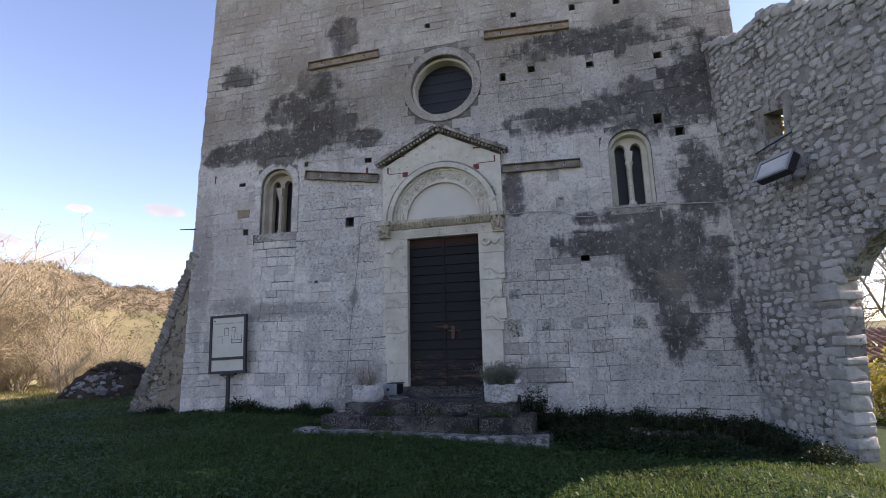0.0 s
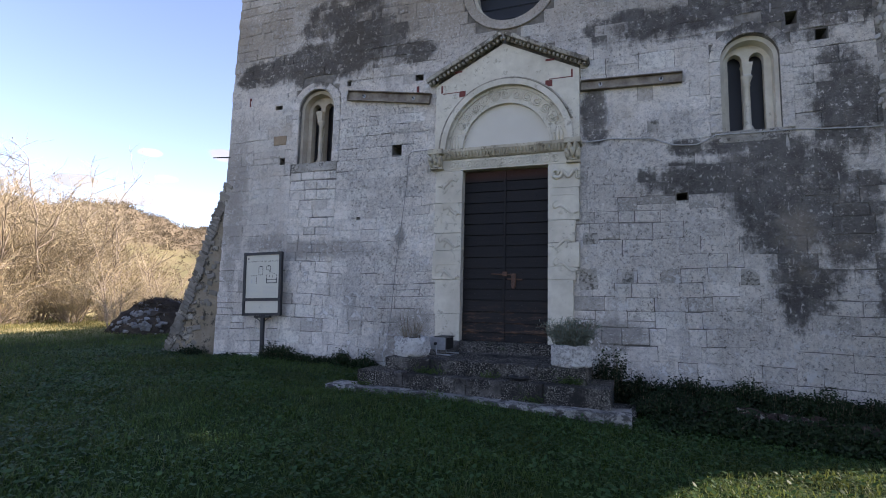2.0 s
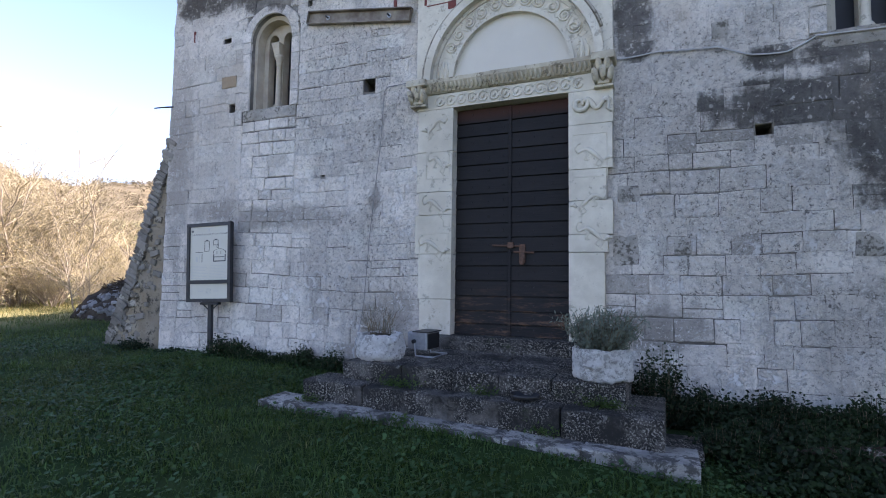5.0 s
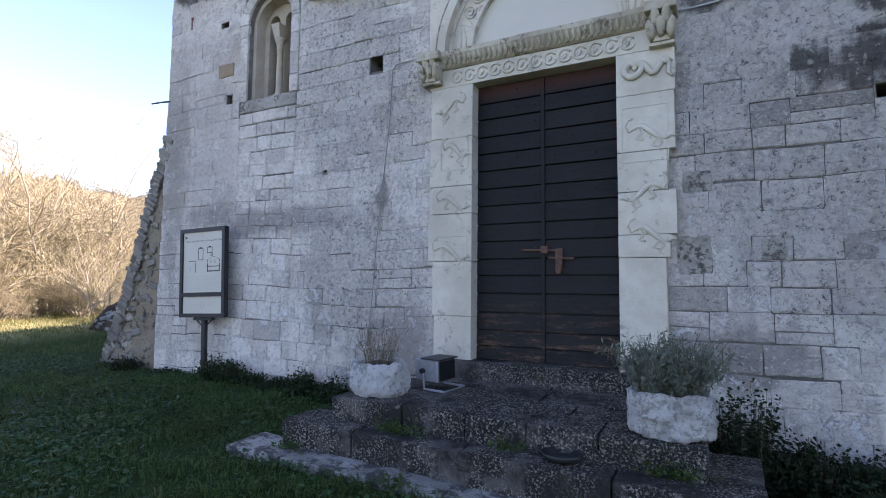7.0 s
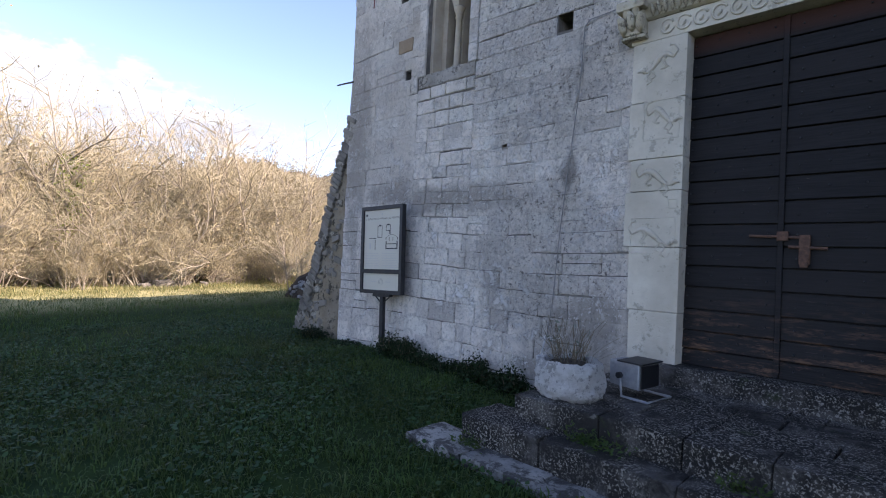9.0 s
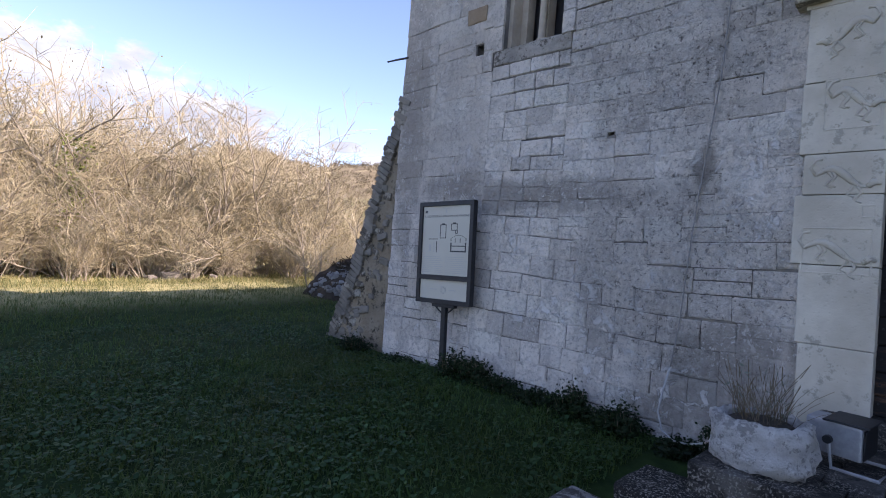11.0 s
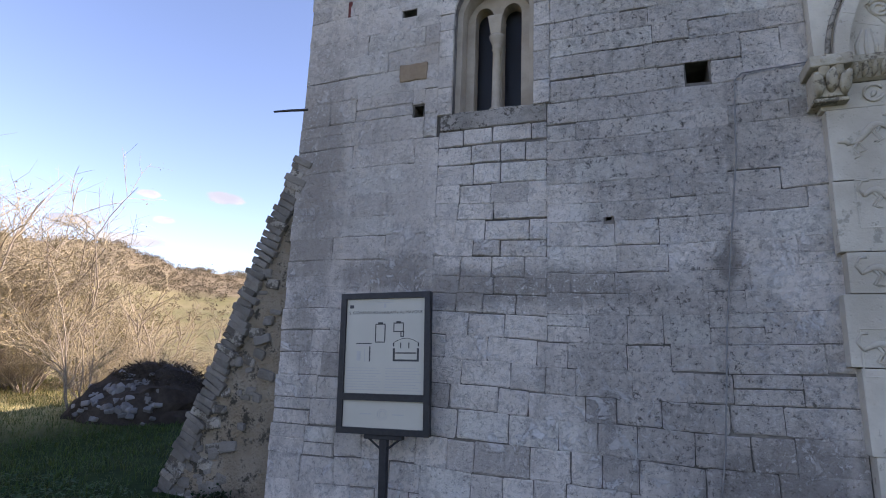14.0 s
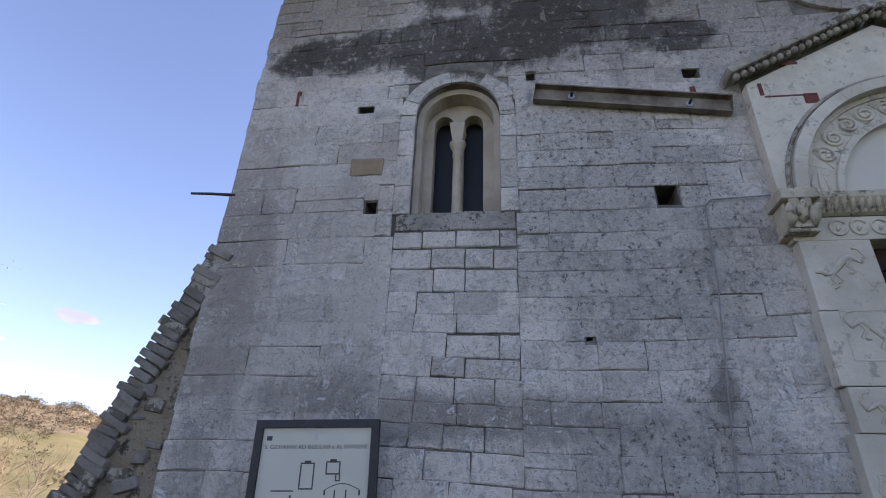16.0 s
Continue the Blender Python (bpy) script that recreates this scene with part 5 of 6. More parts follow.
def build_planter(x, y, z, rx, ry, h, turn, seed, lush):
    label = "white hewn stone trough holding a grey-green lavender bush" if lush else "white hewn stone trough with dry twiggy stalks"
    pot = empty("stone_planter", pose(x, y, z, 0, 0, turn), label, "planter", "troughs beside the door")
    part("trough", trough(rx, ry, h, seed), M_POT, pot, smooth=True)
    part("soil", lathe([(0.60, 0.0), (0.70, 0.015), (0.60, 0.03), (0.2, 0.05)], 24, ry / rx), M_SOIL, pot, m=pose(0, 0, h * 0.80) @ Matrix.Diagonal((rx, rx, 1, 1)))
    rng = random.Random(seed)
    verts, faces, lv, lf = [], [], [], []
    for k in range(330 if lush else 110):
        a, r = rng.uniform(0, 6.283), math.sqrt(rng.random()) * 0.62
        p = Vector((rx * r * math.cos(a), ry * r * math.sin(a), h * 0.82))
        spread = 0.9 if lush else 0.35
        d = Vector((math.cos(a) * r * spread + rng.gauss(0, 0.16), math.sin(a) * r * spread + rng.gauss(0, 0.16), 1)).normalized()
        L = rng.uniform(0.17, 0.40) if lush else rng.uniform(0.12, 0.36)
        bend = Vector((rng.gauss(0, 0.05), rng.gauss(0, 0.05), -0.02))
        pts = [p + d * L * f + bend * f * f for f in (0, 0.4, 0.75, 1.0)]
        for a0, a1 in zip(pts, pts[1:]):
            o = len(verts)
            w = 0.0022 if lush else 0.002
            s = Vector((rng.gauss(0, 1), rng.gauss(0, 1), 0)).normalized() * w
            verts += [(a0 - s)[:], (a0 + s)[:], (a1 + s * 0.8)[:], (a1 - s * 0.8)[:]]
            faces.append((o, o + 1, o + 2, o + 3))
        if lush:
            spots = [p + d * L * f + bend * f * f + Vector((rng.gauss(0, 0.008), rng.gauss(0, 0.008), 0)) for f in (rng.uniform(0.15, 1.0) for _ in range(22))]
        else:
            spots = [p + d * L * rng.uniform(0.1, 0.9) for _ in range(2)] if rng.random() < 0.3 else []
        v, f = leaf_quads(rng, spots, 0.036, 1.4, 0.26)
        o = len(lv)
        lv += v
        lf += [tuple(o + i for i in q) for q in f]
    tagged(raw("stalk", verts, faces, M_STALK, pot), kind="stuff")
    raw("foliage", lv, lf, M_LAV, pot)


build_planter(-2.88, 7.58, 0.203, 0.225, 0.19, 0.24, -8, 3, False)
build_planter(-0.82, 7.46, 0.203, 0.222, 0.17, 0.235, 5, 8, True)


def build_ground_floodlight():
    lamp = empty("ground_floodlight", pose(-2.62, 7.95, 0.203, 0, 0, -8) @ Matrix.Scale(1.05, 4), "grey floodlight lying on the landing beside the trough", "floodlight")
    bm = box(-0.11, 0.13, -0.11, 0.11, 0.06, 0.22, 0.012, 2)
    for v in bm.verts:
        if v.co.x < 0:
            v.co.y *= 0.7
    part("housing", bm, M_GREY_METAL, lamp, "grey cast housing")
    part("lens", box(0.131, 0.139, -0.10, 0.10, 0.07, 0.21, 0.003), M_GLASS, lamp, "dark front glass")
    part("visor", box(-0.03, 0.155, -0.118, 0.118, 0.222, 0.232, 0.003), M_DARK_METAL, lamp)
    part("bracket", tube([(0.0, -0.125, 0.14), (0.02, -0.13, 0.01), (0.20, -0.13, 0.008), (0.20, 0.13, 0.008), (0.02, 0.13, 0.01), (0.0, 0.125, 0.14)], 0.009, 6), M_GREY_METAL, lamp)
    for s in (-1, 1):
        part("knob", tube([(0.0, 0.118 * s, 0.14), (0.0, 0.142 * s, 0.14)], 0.02, 10), M_DARK_METAL, lamp)


build_ground_floodlight()


def build_saucer():
    dish = link("plant_saucer", lathe([(0.085, 0.0), (0.105, 0.006), (0.118, 0.035), (0.112, 0.037), (0.098, 0.012), (0.02, 0.010)], 24, 0.8), M_BLACK, None, pose(-1.38, 7.22, 0.052), True)
    tagged(dish, "black plant saucer lying on the middle step", "saucer")


build_saucer()


# ---- information board ----
def build_board():
    gx, gy = -5.97, 8.43
    g = gz(gx, gy)
    board = empty("information_board", pose(gx, gy, g, -1.5, -1.6, 2), "framed information board with church plans on a dark post", "sign")
    z0, z1, x0, x1 = 0.70, 1.765, -0.39, 0.365
    part("frame", plate(rect(x0, x1, z0, z1), [rect(x0 + 0.045, x1 - 0.045, z0 + 0.045, z0 + 0.245), rect(x0 + 0.045, x1 - 0.045, z0 + 0.295, z1 - 0.045)], -0.045, 0.0), M_DARK_METAL, board)
    part("backing", box(x0 + 0.003, x1 - 0.003, 0.001, 0.02, z0 + 0.003, z1 - 0.003), M_DARK_METAL, board)
    panel = part("panel", box(x0 + 0.046, x1 - 0.046, -0.026, 0.0, z0 + 0.296, z1 - 0.046), M_PAPER, board, "pale printed panel with plans")
    low = part("lower_panel", box(x0 + 0.046, x1 - 0.046, -0.026, 0.0, z0 + 0.046, z0 + 0.244), M_PAPER, board, "pale strip with a faint emblem")
    part("post", box(-0.035, 0.025, -0.02, 0.03, -0.05, z0 + 0.05, 0.004), M_DARK_METAL, board)
    part("bracket", box(-0.16, 0.15, -0.03, 0.03, z0 - 0.035, z0 - 0.002, 0.004), M_DARK_METAL, board)
    for s in (-1, 1):
        part("brace", tube([(-0.005 + s * 0.02, 0.0, z0 - 0.11), (-0.005 + s * 0.13, 0.0, z0 - 0.03)], 0.008, 6), M_DARK_METAL, board)
    w, h = x1 - x0 - 0.09, z1 - z0 - 0.34
    ox, oz = x0 + 0.045, z0 + 0.295
    y = -0.0265

    def bar(u0, u1, v0, v1, mat=M_INK, name="print"):
        part(name, box(ox + w * u0, ox + w * u1, y - 0.0012, y, oz + h * v0, oz + h * v1), mat, panel)

    def rim(u0, u1, v0, v1, t=0.012):
        bar(u0, u1, v0, v0 + t * 0.9)
        bar(u0, u1, v1 - t * 0.9, v1)
        bar(u0, u0 + t, v0 + t, v1 - t)
        bar(u1 - t, u1, v0 + t, v1 - t)
    rim(0.38, 0.51, 0.53, 0.73)
    bar(0.415, 0.475, 0.725, 0.745)
    rim(0.61, 0.74, 0.64, 0.74)
    bar(0.645, 0.705, 0.735, 0.755)
    rim(0.70, 0.745, 0.59, 0.65)
    bar(0.61, 0.93, 0.335, 0.355)
    bar(0.61, 0.635, 0.355, 0.47)
    bar(0.905, 0.93, 0.355, 0.47)
    bar(0.61, 0.625, 0.49, 0.53)
    bar(0.915, 0.93, 0.49, 0.53)
    bar(0.64, 0.90, 0.415, 0.428)
    bar(0.70, 0.712, 0.47, 0.53)
    bar(0.80, 0.812, 0.47, 0.53)
    part("print", tube([(ox + w * (0.62 + 0.30 * i / 10), y - 0.0008, oz + h * (0.53 + 0.045 * math.sin(math.pi * i / 10))) for i in range(11)], 0.002, 4), M_INK, panel)
    bar(0.14, 0.34, 0.515, 0.525)
    bar(0.15, 0.20, 0.34, 0.44, M_INK_PALE)
    bar(0.25, 0.26, 0.33, 0.47, M_INK_PALE)
    bar(0.31, 0.325, 0.33, 0.49)
    bar(0.04, 0.09, 0.90, 0.935)
    bar(0.40, 0.60, 0.955, 0.960, M_INK_PALE)
    bar(0.48, 0.51, 0.90, 0.945, M_INK_PALE)
    for k in range(9):
        for u0, u1 in ((0.03, 0.47), (0.52, 0.96)):
            bar(u0, u1 - 0.03 * (k % 3), 0.035 + 0.028 * k, 0.042 + 0.028 * k, M_INK_PALE, "text_line")
    text = bpy.data.curves.new("title", "FONT")
    text.body, text.align_x, text.size = "S. GIOVANNI AD INSULAM e AL MAVONE", "CENTER", 0.0335
    ob = bpy.data.objects.new("title", text)
    scene.collection.objects.link(ob)
    me = bpy.data.meshes.new_from_object(ob.evaluated_get(bpy.context.evaluated_depsgraph_get()))
    bpy.data.objects.remove(ob)
    me.materials.clear()
    me.materials.append(M_INK)
    t = new("title_text", me)
    t.parent = panel
    t.matrix_basis = pose(ox + w * 0.5, y - 0.001, oz + h * 0.835, 90)
    tagged(t, "black title lettering")
    for r in (0.04, 0.026):
        part("emblem", tube([(x0 + 0.045 + w / 2 + r * math.cos(i * 0.35), y - 0.0005, z0 + 0.145 + r * math.sin(i * 0.35)) for i in range(19)], 0.0018, 4), M_INK_PALE, low)
    for u0, u1 in ((0.22, 0.36), (0.62, 0.76)):
        part("text_line", box(ox + w * u0, ox + w * u1, y - 0.0012, y, z0 + 0.142, z0 + 0.15), M_INK_PALE, low)


build_board()


# ---- cables and the rod at the corner ----
def sagging(points, dip, n=6):
    out = []
    for (x0, z0), (x1, z1) in zip(points, points[1:]):
        for i in range(n):
            f = i / n
            out.append((x0 + (x1 - x0) * f, -0.036, z0 + (z1 - z0) * f - dip * math.sin(math.pi * f)))
    out.append((points[-1][0], -0.036, points[-1][1]))
    return out


def build_cables():
    for pts, dip, r in (([(-3.02, 3.27), (-3.22, 3.26), (-3.42, 3.25), (-3.47, 3.2), (-3.50, 2.6), (-3.58, 1.9), (-3.63, 1.4), (-3.68, 0.7), (-3.72, 0.4)], 0.0, 0.0055),
                        ([(-0.80, 3.17), (-0.41, 3.19), (0.12, 3.15), (0.39, 3.03), (0.67, 3.01), (0.90, 3.12), (1.75, 3.11), (2.66, 3.06)], 0.006, 0.0085)):
        ob = link("wall_cable", tube(sagging(pts, dip), r, 6), M_CABLE if r > 0.007 else M_CABLE_DARK, None, FACE, True)
        tagged(ob, "thin grey cable clipped along the church wall", "cable")
    loop = [(-3.72, 8.56, 0.40), (-3.74, 8.50, 0.22), (-3.75, 8.46, 0.08), (-3.70, 8.42, -0.04), (-3.61, 8.40, -0.085), (-3.50, 8.38, -0.075), (-3.38, 8.34, -0.02), (-3.26, 8.28, 0.08), (-3.12, 8.20, 0.19), (-2.95, 8.10, 0.225), (-2.76, 8.0, 0.26)]
    ob = link("ground_cable", tube(loop, 0.0075, 6), M_CABLE, None, None, True)
    tagged(ob, "pale cable looping from the wall to the floodlight", "cable")
    rod = link("iron_rod", tube([(LEFT + 0.03, -0.01, 3.46), (-7.28, -0.02, 3.475), (-7.45, -0.03, 3.48)], [0.014, 0.012, 0.010], 8), M_DARK_METAL, None, FACE)
    tagged(rod, "thin iron rod jutting from the corner of the wall", "rod")


build_cables()


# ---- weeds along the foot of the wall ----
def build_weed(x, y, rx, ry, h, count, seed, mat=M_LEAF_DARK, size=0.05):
    rng = random.Random(seed)
    g = gz(x, y)
    weed = empty("weed_clump", pose(x, y, g), "dark leafy weeds growing against the stonework", "weeds", "weeds along the wall foot")
    centres, verts, faces = [], [], []
    for k in range(count // 8):
        a, r = rng.uniform(0, 6.283), math.sqrt(rng.random())
        px, py = rx * r * math.cos(a), ry * r * math.sin(a)
        tip = Vector((px * 1.15 + rng.gauss(0, 0.03), py * 1.15 + rng.gauss(0, 0.03), h * (1 - 0.6 * r * r) * rng.uniform(0.5, 1.1)))
        root = Vector((px * 0.8, py * 0.8, -0.02))
        s = Vector((rng.gauss(0, 1), rng.gauss(0, 1), 0)).normalized() * 0.003
        o = len(verts)
        verts += [(root - s)[:], (root + s)[:], (tip + s * 0.5)[:], (tip - s * 0.5)[:]]
        faces.append((o, o + 1, o + 2, o + 3))
        for _ in range(22):
            f = rng.random() ** 0.55
            centres.append(root + (tip - root) * f + Vector((rng.gauss(0, 0.025), rng.gauss(0, 0.025), rng.gauss(0, 0.015))))
    tagged(raw("stem", verts, faces, M_STALK, weed), kind="stuff")
    v, f = leaf_quads(rng, centres, size * 0.6, 0.5, 0.65)
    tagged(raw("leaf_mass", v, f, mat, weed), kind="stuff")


def build_weeds():
    rng = random.Random(31)
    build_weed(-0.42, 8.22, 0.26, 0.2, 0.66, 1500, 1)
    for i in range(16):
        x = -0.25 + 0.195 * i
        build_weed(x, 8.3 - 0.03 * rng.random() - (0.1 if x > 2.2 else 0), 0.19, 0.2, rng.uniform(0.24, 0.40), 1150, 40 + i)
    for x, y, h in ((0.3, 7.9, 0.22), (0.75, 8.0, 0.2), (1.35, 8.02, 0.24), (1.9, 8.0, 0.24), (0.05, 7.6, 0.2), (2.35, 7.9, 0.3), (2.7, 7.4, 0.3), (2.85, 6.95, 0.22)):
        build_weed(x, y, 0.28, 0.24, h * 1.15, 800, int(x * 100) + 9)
    # more low weeds, their dark leaves also deepening the shade of this corner
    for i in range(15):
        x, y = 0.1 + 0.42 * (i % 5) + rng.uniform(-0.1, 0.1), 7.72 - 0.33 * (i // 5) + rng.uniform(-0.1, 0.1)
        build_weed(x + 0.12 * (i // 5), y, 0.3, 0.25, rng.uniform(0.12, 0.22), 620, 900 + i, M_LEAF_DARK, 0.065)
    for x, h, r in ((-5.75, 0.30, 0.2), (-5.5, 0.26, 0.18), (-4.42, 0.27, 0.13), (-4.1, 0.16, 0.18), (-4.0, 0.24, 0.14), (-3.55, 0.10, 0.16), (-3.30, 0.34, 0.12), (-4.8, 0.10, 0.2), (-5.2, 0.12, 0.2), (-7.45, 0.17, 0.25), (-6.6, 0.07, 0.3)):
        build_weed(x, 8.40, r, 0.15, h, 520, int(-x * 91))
    # small plants in the step joints
    for x, y, z in ((-2.6, 7.26, 0.045), (-2.45, 7.25, 0.045), (-1.75, 7.26, 0.04), (-0.85, 7.25, 0.04), (-0.75, 7.26, 0.035), (-3.3, 7.05, -0.12), (-1.2, 7.06, -0.16), (-2.3, 6.9, -0.16)):
        r2 = random.Random(int(x * 77))
        c = [Vector((r2.gauss(0, 0.07), r2.gauss(0, 0.02), abs(r2.gauss(0, 0.035)))) for _ in range(130)]
        v, f = leaf_quads(r2, c, 0.035, 0.8, 0.35)
        ob = raw("step_weed", v, f, M_GRASS)
        ob.matrix_basis = pose(x, y, z)
        tagged(ob, "small green weeds rooted in the step joints", "weeds", "weeds in the step joints", "stuff")


build_weeds()


def build_ledge():
    rng = random.Random(17)
    for i, (x, y, w, d) in enumerate(((0.62, 7.62, 0.42, 0.22), (1.05, 7.64, 0.42, 0.24), (1.5, 7.6, 0.42, 0.24), (1.92, 7.55, 0.38, 0.22))):
        g = gz(x, y)
        ob = link("fallen_stone", rough_block(-w / 2, w / 2, -d / 2, d / 2, -0.12, 0.10 + rng.uniform(-0.03, 0.03), 0.07, 0.06, 0.04, x * 9), M_LEDGE, None, pose(x, y, g, 0, 0, rng.uniform(-8, 8)))
        tagged(ob, "low mossy brown stone lying in the weeds", "stone", "stones below the front")


M_LEDGE = stone("brown_mossy_stone", (0.045, 0.026, 0.02), (0.075, 0.05, 0.038), (0.03, 0.02, 0.016), 9, 0.9, 0.02, spots=0.2, spot_colour=(0.36, 0.34, 0.28), spot_scale=9, moss=0.6)
build_ledge()


# ---- grass ----
def grass_field(name, x0, x1, y0, y1, count, lo, hi, seed, label):
    rng = np.random.default_rng(seed)
    x, y = rng.uniform(x0, x1, count), rng.uniform(y0, y1, count)
    tuft = 0.5 + 0.5 * np.sin(x * 5.1 + np.sin(y * 3.3) * 2) * np.sin(y * 4.7 + np.sin(x * 2.9) * 2)
    keep = rng.uniform(0, 1, count) < 0.35 + 0.65 * tuft
    keep &= ~((x > -3.72) & (x < -0.15) & (y > 6.93))
    keep &= ~((x > -8.3) & (y > 8.52) & (x < 3.3))
    keep &= ~((x > 2.6 + (8.6 - y) * 0.42))
    x, y, tuft = x[keep], y[keep], tuft[keep]
    n = len(x)
    z = ground_z(x, y) - 0.005
    L = rng.uniform(lo, hi, n) * (0.65 + 0.6 * tuft)
    a = rng.uniform(0, 2 * np.pi, n)
    lean = rng.uniform(0.3, 1.35, n)
    w = rng.uniform(0.0026, 0.0060, n) * (1 + 6 * (hi - 0.10) * (hi > 0.12))
    dx, dy = np.cos(a), np.sin(a)
    sx, sy = -dy * w, dx * w
    v = np.empty((n, 5, 3))
    v[:, 0] = np.stack([x - sx, y - sy, z], 1)
    v[:, 1] = np.stack([x + sx, y + sy, z], 1)
    mx, my, mz = x + dx * L * lean * 0.35, y + dy * L * lean * 0.35, z + L * 0.62
    v[:, 2] = np.stack([mx + sx * 0.8, my + sy * 0.8, mz], 1)
    v[:, 3] = np.stack([mx - sx * 0.8, my - sy * 0.8, mz], 1)
    v[:, 4] = np.stack([x + dx * L * lean, y + dy * L * lean, z + L * (1.0 - 0.35 * lean)], 1)
    o = np.arange(n) * 5
    faces = np.stack([o, o + 1, o + 2, o + 3], 1).tolist() + np.stack([o + 3, o + 2, o + 4], 1).tolist()
    ob = raw(name, v.reshape(-1, 3).tolist(), faces, M_GRASS)
    tagged(ob, label, "grass", kind="stuff")


def clover_field(x0, x1, y0, y1, count, seed):
    rng = np.random.default_rng(seed)
    x, y = rng.uniform(x0, x1, count), rng.uniform(y0, y1, count)
    patch = np.sin(x * 1.7 + 1.3 * np.sin(y * 1.1)) * np.sin(y * 2.1 + x * 0.6)
    keep = patch + rng.uniform(-1.1, 1.1, count) > 0.25
    keep &= ~((x > -3.75) & (x < -0.15) & (y > 6.92)) & ~((x > -8.3) & (y > 8.5)) & ~((x > 2.6 + (8.6 - y) * 0.42))
    x, y = x[keep], y[keep]
    n = len(x)
    z = ground_z(x, y) + rng.uniform(0.025, 0.07, n)
    s, a = rng.uniform(0.007, 0.018, n), rng.uniform(0, 6.283, n)
    tx, ty = rng.normal(0, 0.3, n), rng.normal(0, 0.3, n)
    v = np.empty((n, 6, 3))
    for k in range(6):
        c, d = np.cos(a + k * 1.0472) * s, np.sin(a + k * 1.0472) * s
        v[:, k] = np.stack([x + c, y + d, z + tx * c + ty * d], 1)
    faces = (np.arange(n)[:, None] * 6 + np.arange(6)).tolist()
    ob = raw("clover", v.reshape(-1, 3).tolist(), faces, M_CLOVER)
    tagged(ob, "low round clover leaves scattered in the turf", "clover", kind="stuff")


M_CLOVER = leaf("clover_leaf", (0.024, 0.066, 0.018), (0.062, 0.122, 0.042), (0.02, 0.052, 0.015), 0.5)
grass_field("near_grass", -7.6, 3.3, 2.6, 8.5, 135000, 0.03, 0.085, 1, "short thick green grass before the church")
grass_field("far_grass", -17.0, -6.0, 2.5, 17.0, 80000, 0.05, 0.115, 2, "longer grass turning yellow towards the thicket")
grass_field("thicket_grass", -20.5, -15.5, -2.0, 18.0, 30000, 0.06, 0.17, 3, "tall dry grass at the edge of the thicket")
clover_field(-10.0, 3.0, 2.8, 8.4, 90000, 5)


# ---- bare trees and shrubs ----
def limb_mesh(limbs, sides=3):
    verts, faces = [], []
    for pts, r0, r1 in limbs:
        n = len(pts)
        o = len(verts)
        for i, p in enumerate(pts):
            d = (pts[min(i + 1, n - 1)] - pts[max(i - 1, 0)])
            u = d.orthogonal().normalized()
            w = d.cross(u).normalized()
            r = r0 + (r1 - r0) * i / (n - 1)
            for k in range(sides):
                a = 6.2832 * k / sides
                verts.append((p + u * (r * math.cos(a)) + w * (r * math.sin(a)))[:])
        for i in range(n - 1):
            for k in range(sides):
                faces.append((o + i * sides + k, o + i * sides + (k + 1) % sides, o + (i + 1) * sides + (k + 1) % sides, o + (i + 1) * sides + k))
    return verts, faces


def grow(rng, p, d, length, radius, level, levels, out, twigs, droop):
    """One limb with its side limbs."""
    n = 5 if level < 2 else 4 if level < 3 else 3
    pts, q, dd = [p.copy()], p.copy(), d.copy()
    for i in range(n - 1):
        dd = (dd + Vector((rng.gauss(0, 0.16), rng.gauss(0, 0.16), rng.gauss(0.03 - droop * level, 0.12)))).normalized()
        q = q + dd * (length / (n - 1))
        pts.append(q.copy())
    (out if level < 2 else twigs).append((pts, radius, radius * (0.5 if level < levels else 0.3)))
    if level < levels:
        kids = (6, 6, 3)[level]
        for k in range(kids):
            f = rng.uniform(0.22, 1.0)
            i = min(n - 2, int(f * (n - 1)))
            at = pts[i].lerp(pts[i + 1], f * (n - 1) - i)
            side = Vector((rng.gauss(0, 1), rng.gauss(0, 1), rng.gauss(0.25, 0.6))).normalized()
            nd = ((pts[i + 1] - pts[i]).normalized() * 0.75 + side * 0.75).normalized()
            grow(rng, at, nd, length * rng.uniform(0.38, 0.62), radius * 0.54, level + 1, levels, out, twigs, droop)


def make_tree(name, label, category, group, seed, stems, height, spread, radius, levels, leaves, leaf_mat, leaf_size, droop=0.02, bark=None):
    rng = random.Random(seed)
    out, twigs = [], []
    for s in range(stems):
        a = rng.uniform(0, 6.283)
        r = 0.12 * spread * rng.random() * stems ** 0.5
        d = Vector((math.cos(a) * spread * rng.uniform(0.2, 1.0), math.sin(a) * spread * rng.uniform(0.2, 1.0), 1)).normalized()
        grow(rng, Vector((math.cos(a) * r, math.sin(a) * r, -0.15)), d, height * rng.uniform(0.6, 0.95), radius * rng.uniform(0.7, 1.2), 0, levels, out, twigs, droop)
    tree = empty(name, pose(0, 0, 0), label, category, group)
    v, f = limb_mesh(out, 5)
    raw("trunk", v, f, bark or M_BARK, tree, True)
    v, f = limb_mesh(twigs, 3)
    raw("crown", v, f, M_TWIG, tree)
    if leaves:
        spots = []
        for _ in range(leaves):
            pts, _, _ = rng.choice(twigs)
            spots.append(rng.choice(pts) + Vector((rng.gauss(0, 0.05), rng.gauss(0, 0.05), rng.gauss(0, 0.05))))
        v, f = leaf_quads(rng, spots, leaf_size, 0.7, 0.6)
        raw("foliage", v, f, leaf_mat, tree)
    return tree


def place(ob, x, y, turn, size, dz=0.0):
    c = copy_thing(ob, pose(x, y, gz(x, y) + dz, 0, 0, turn))
    c.scale = (size, size, size)
    return c


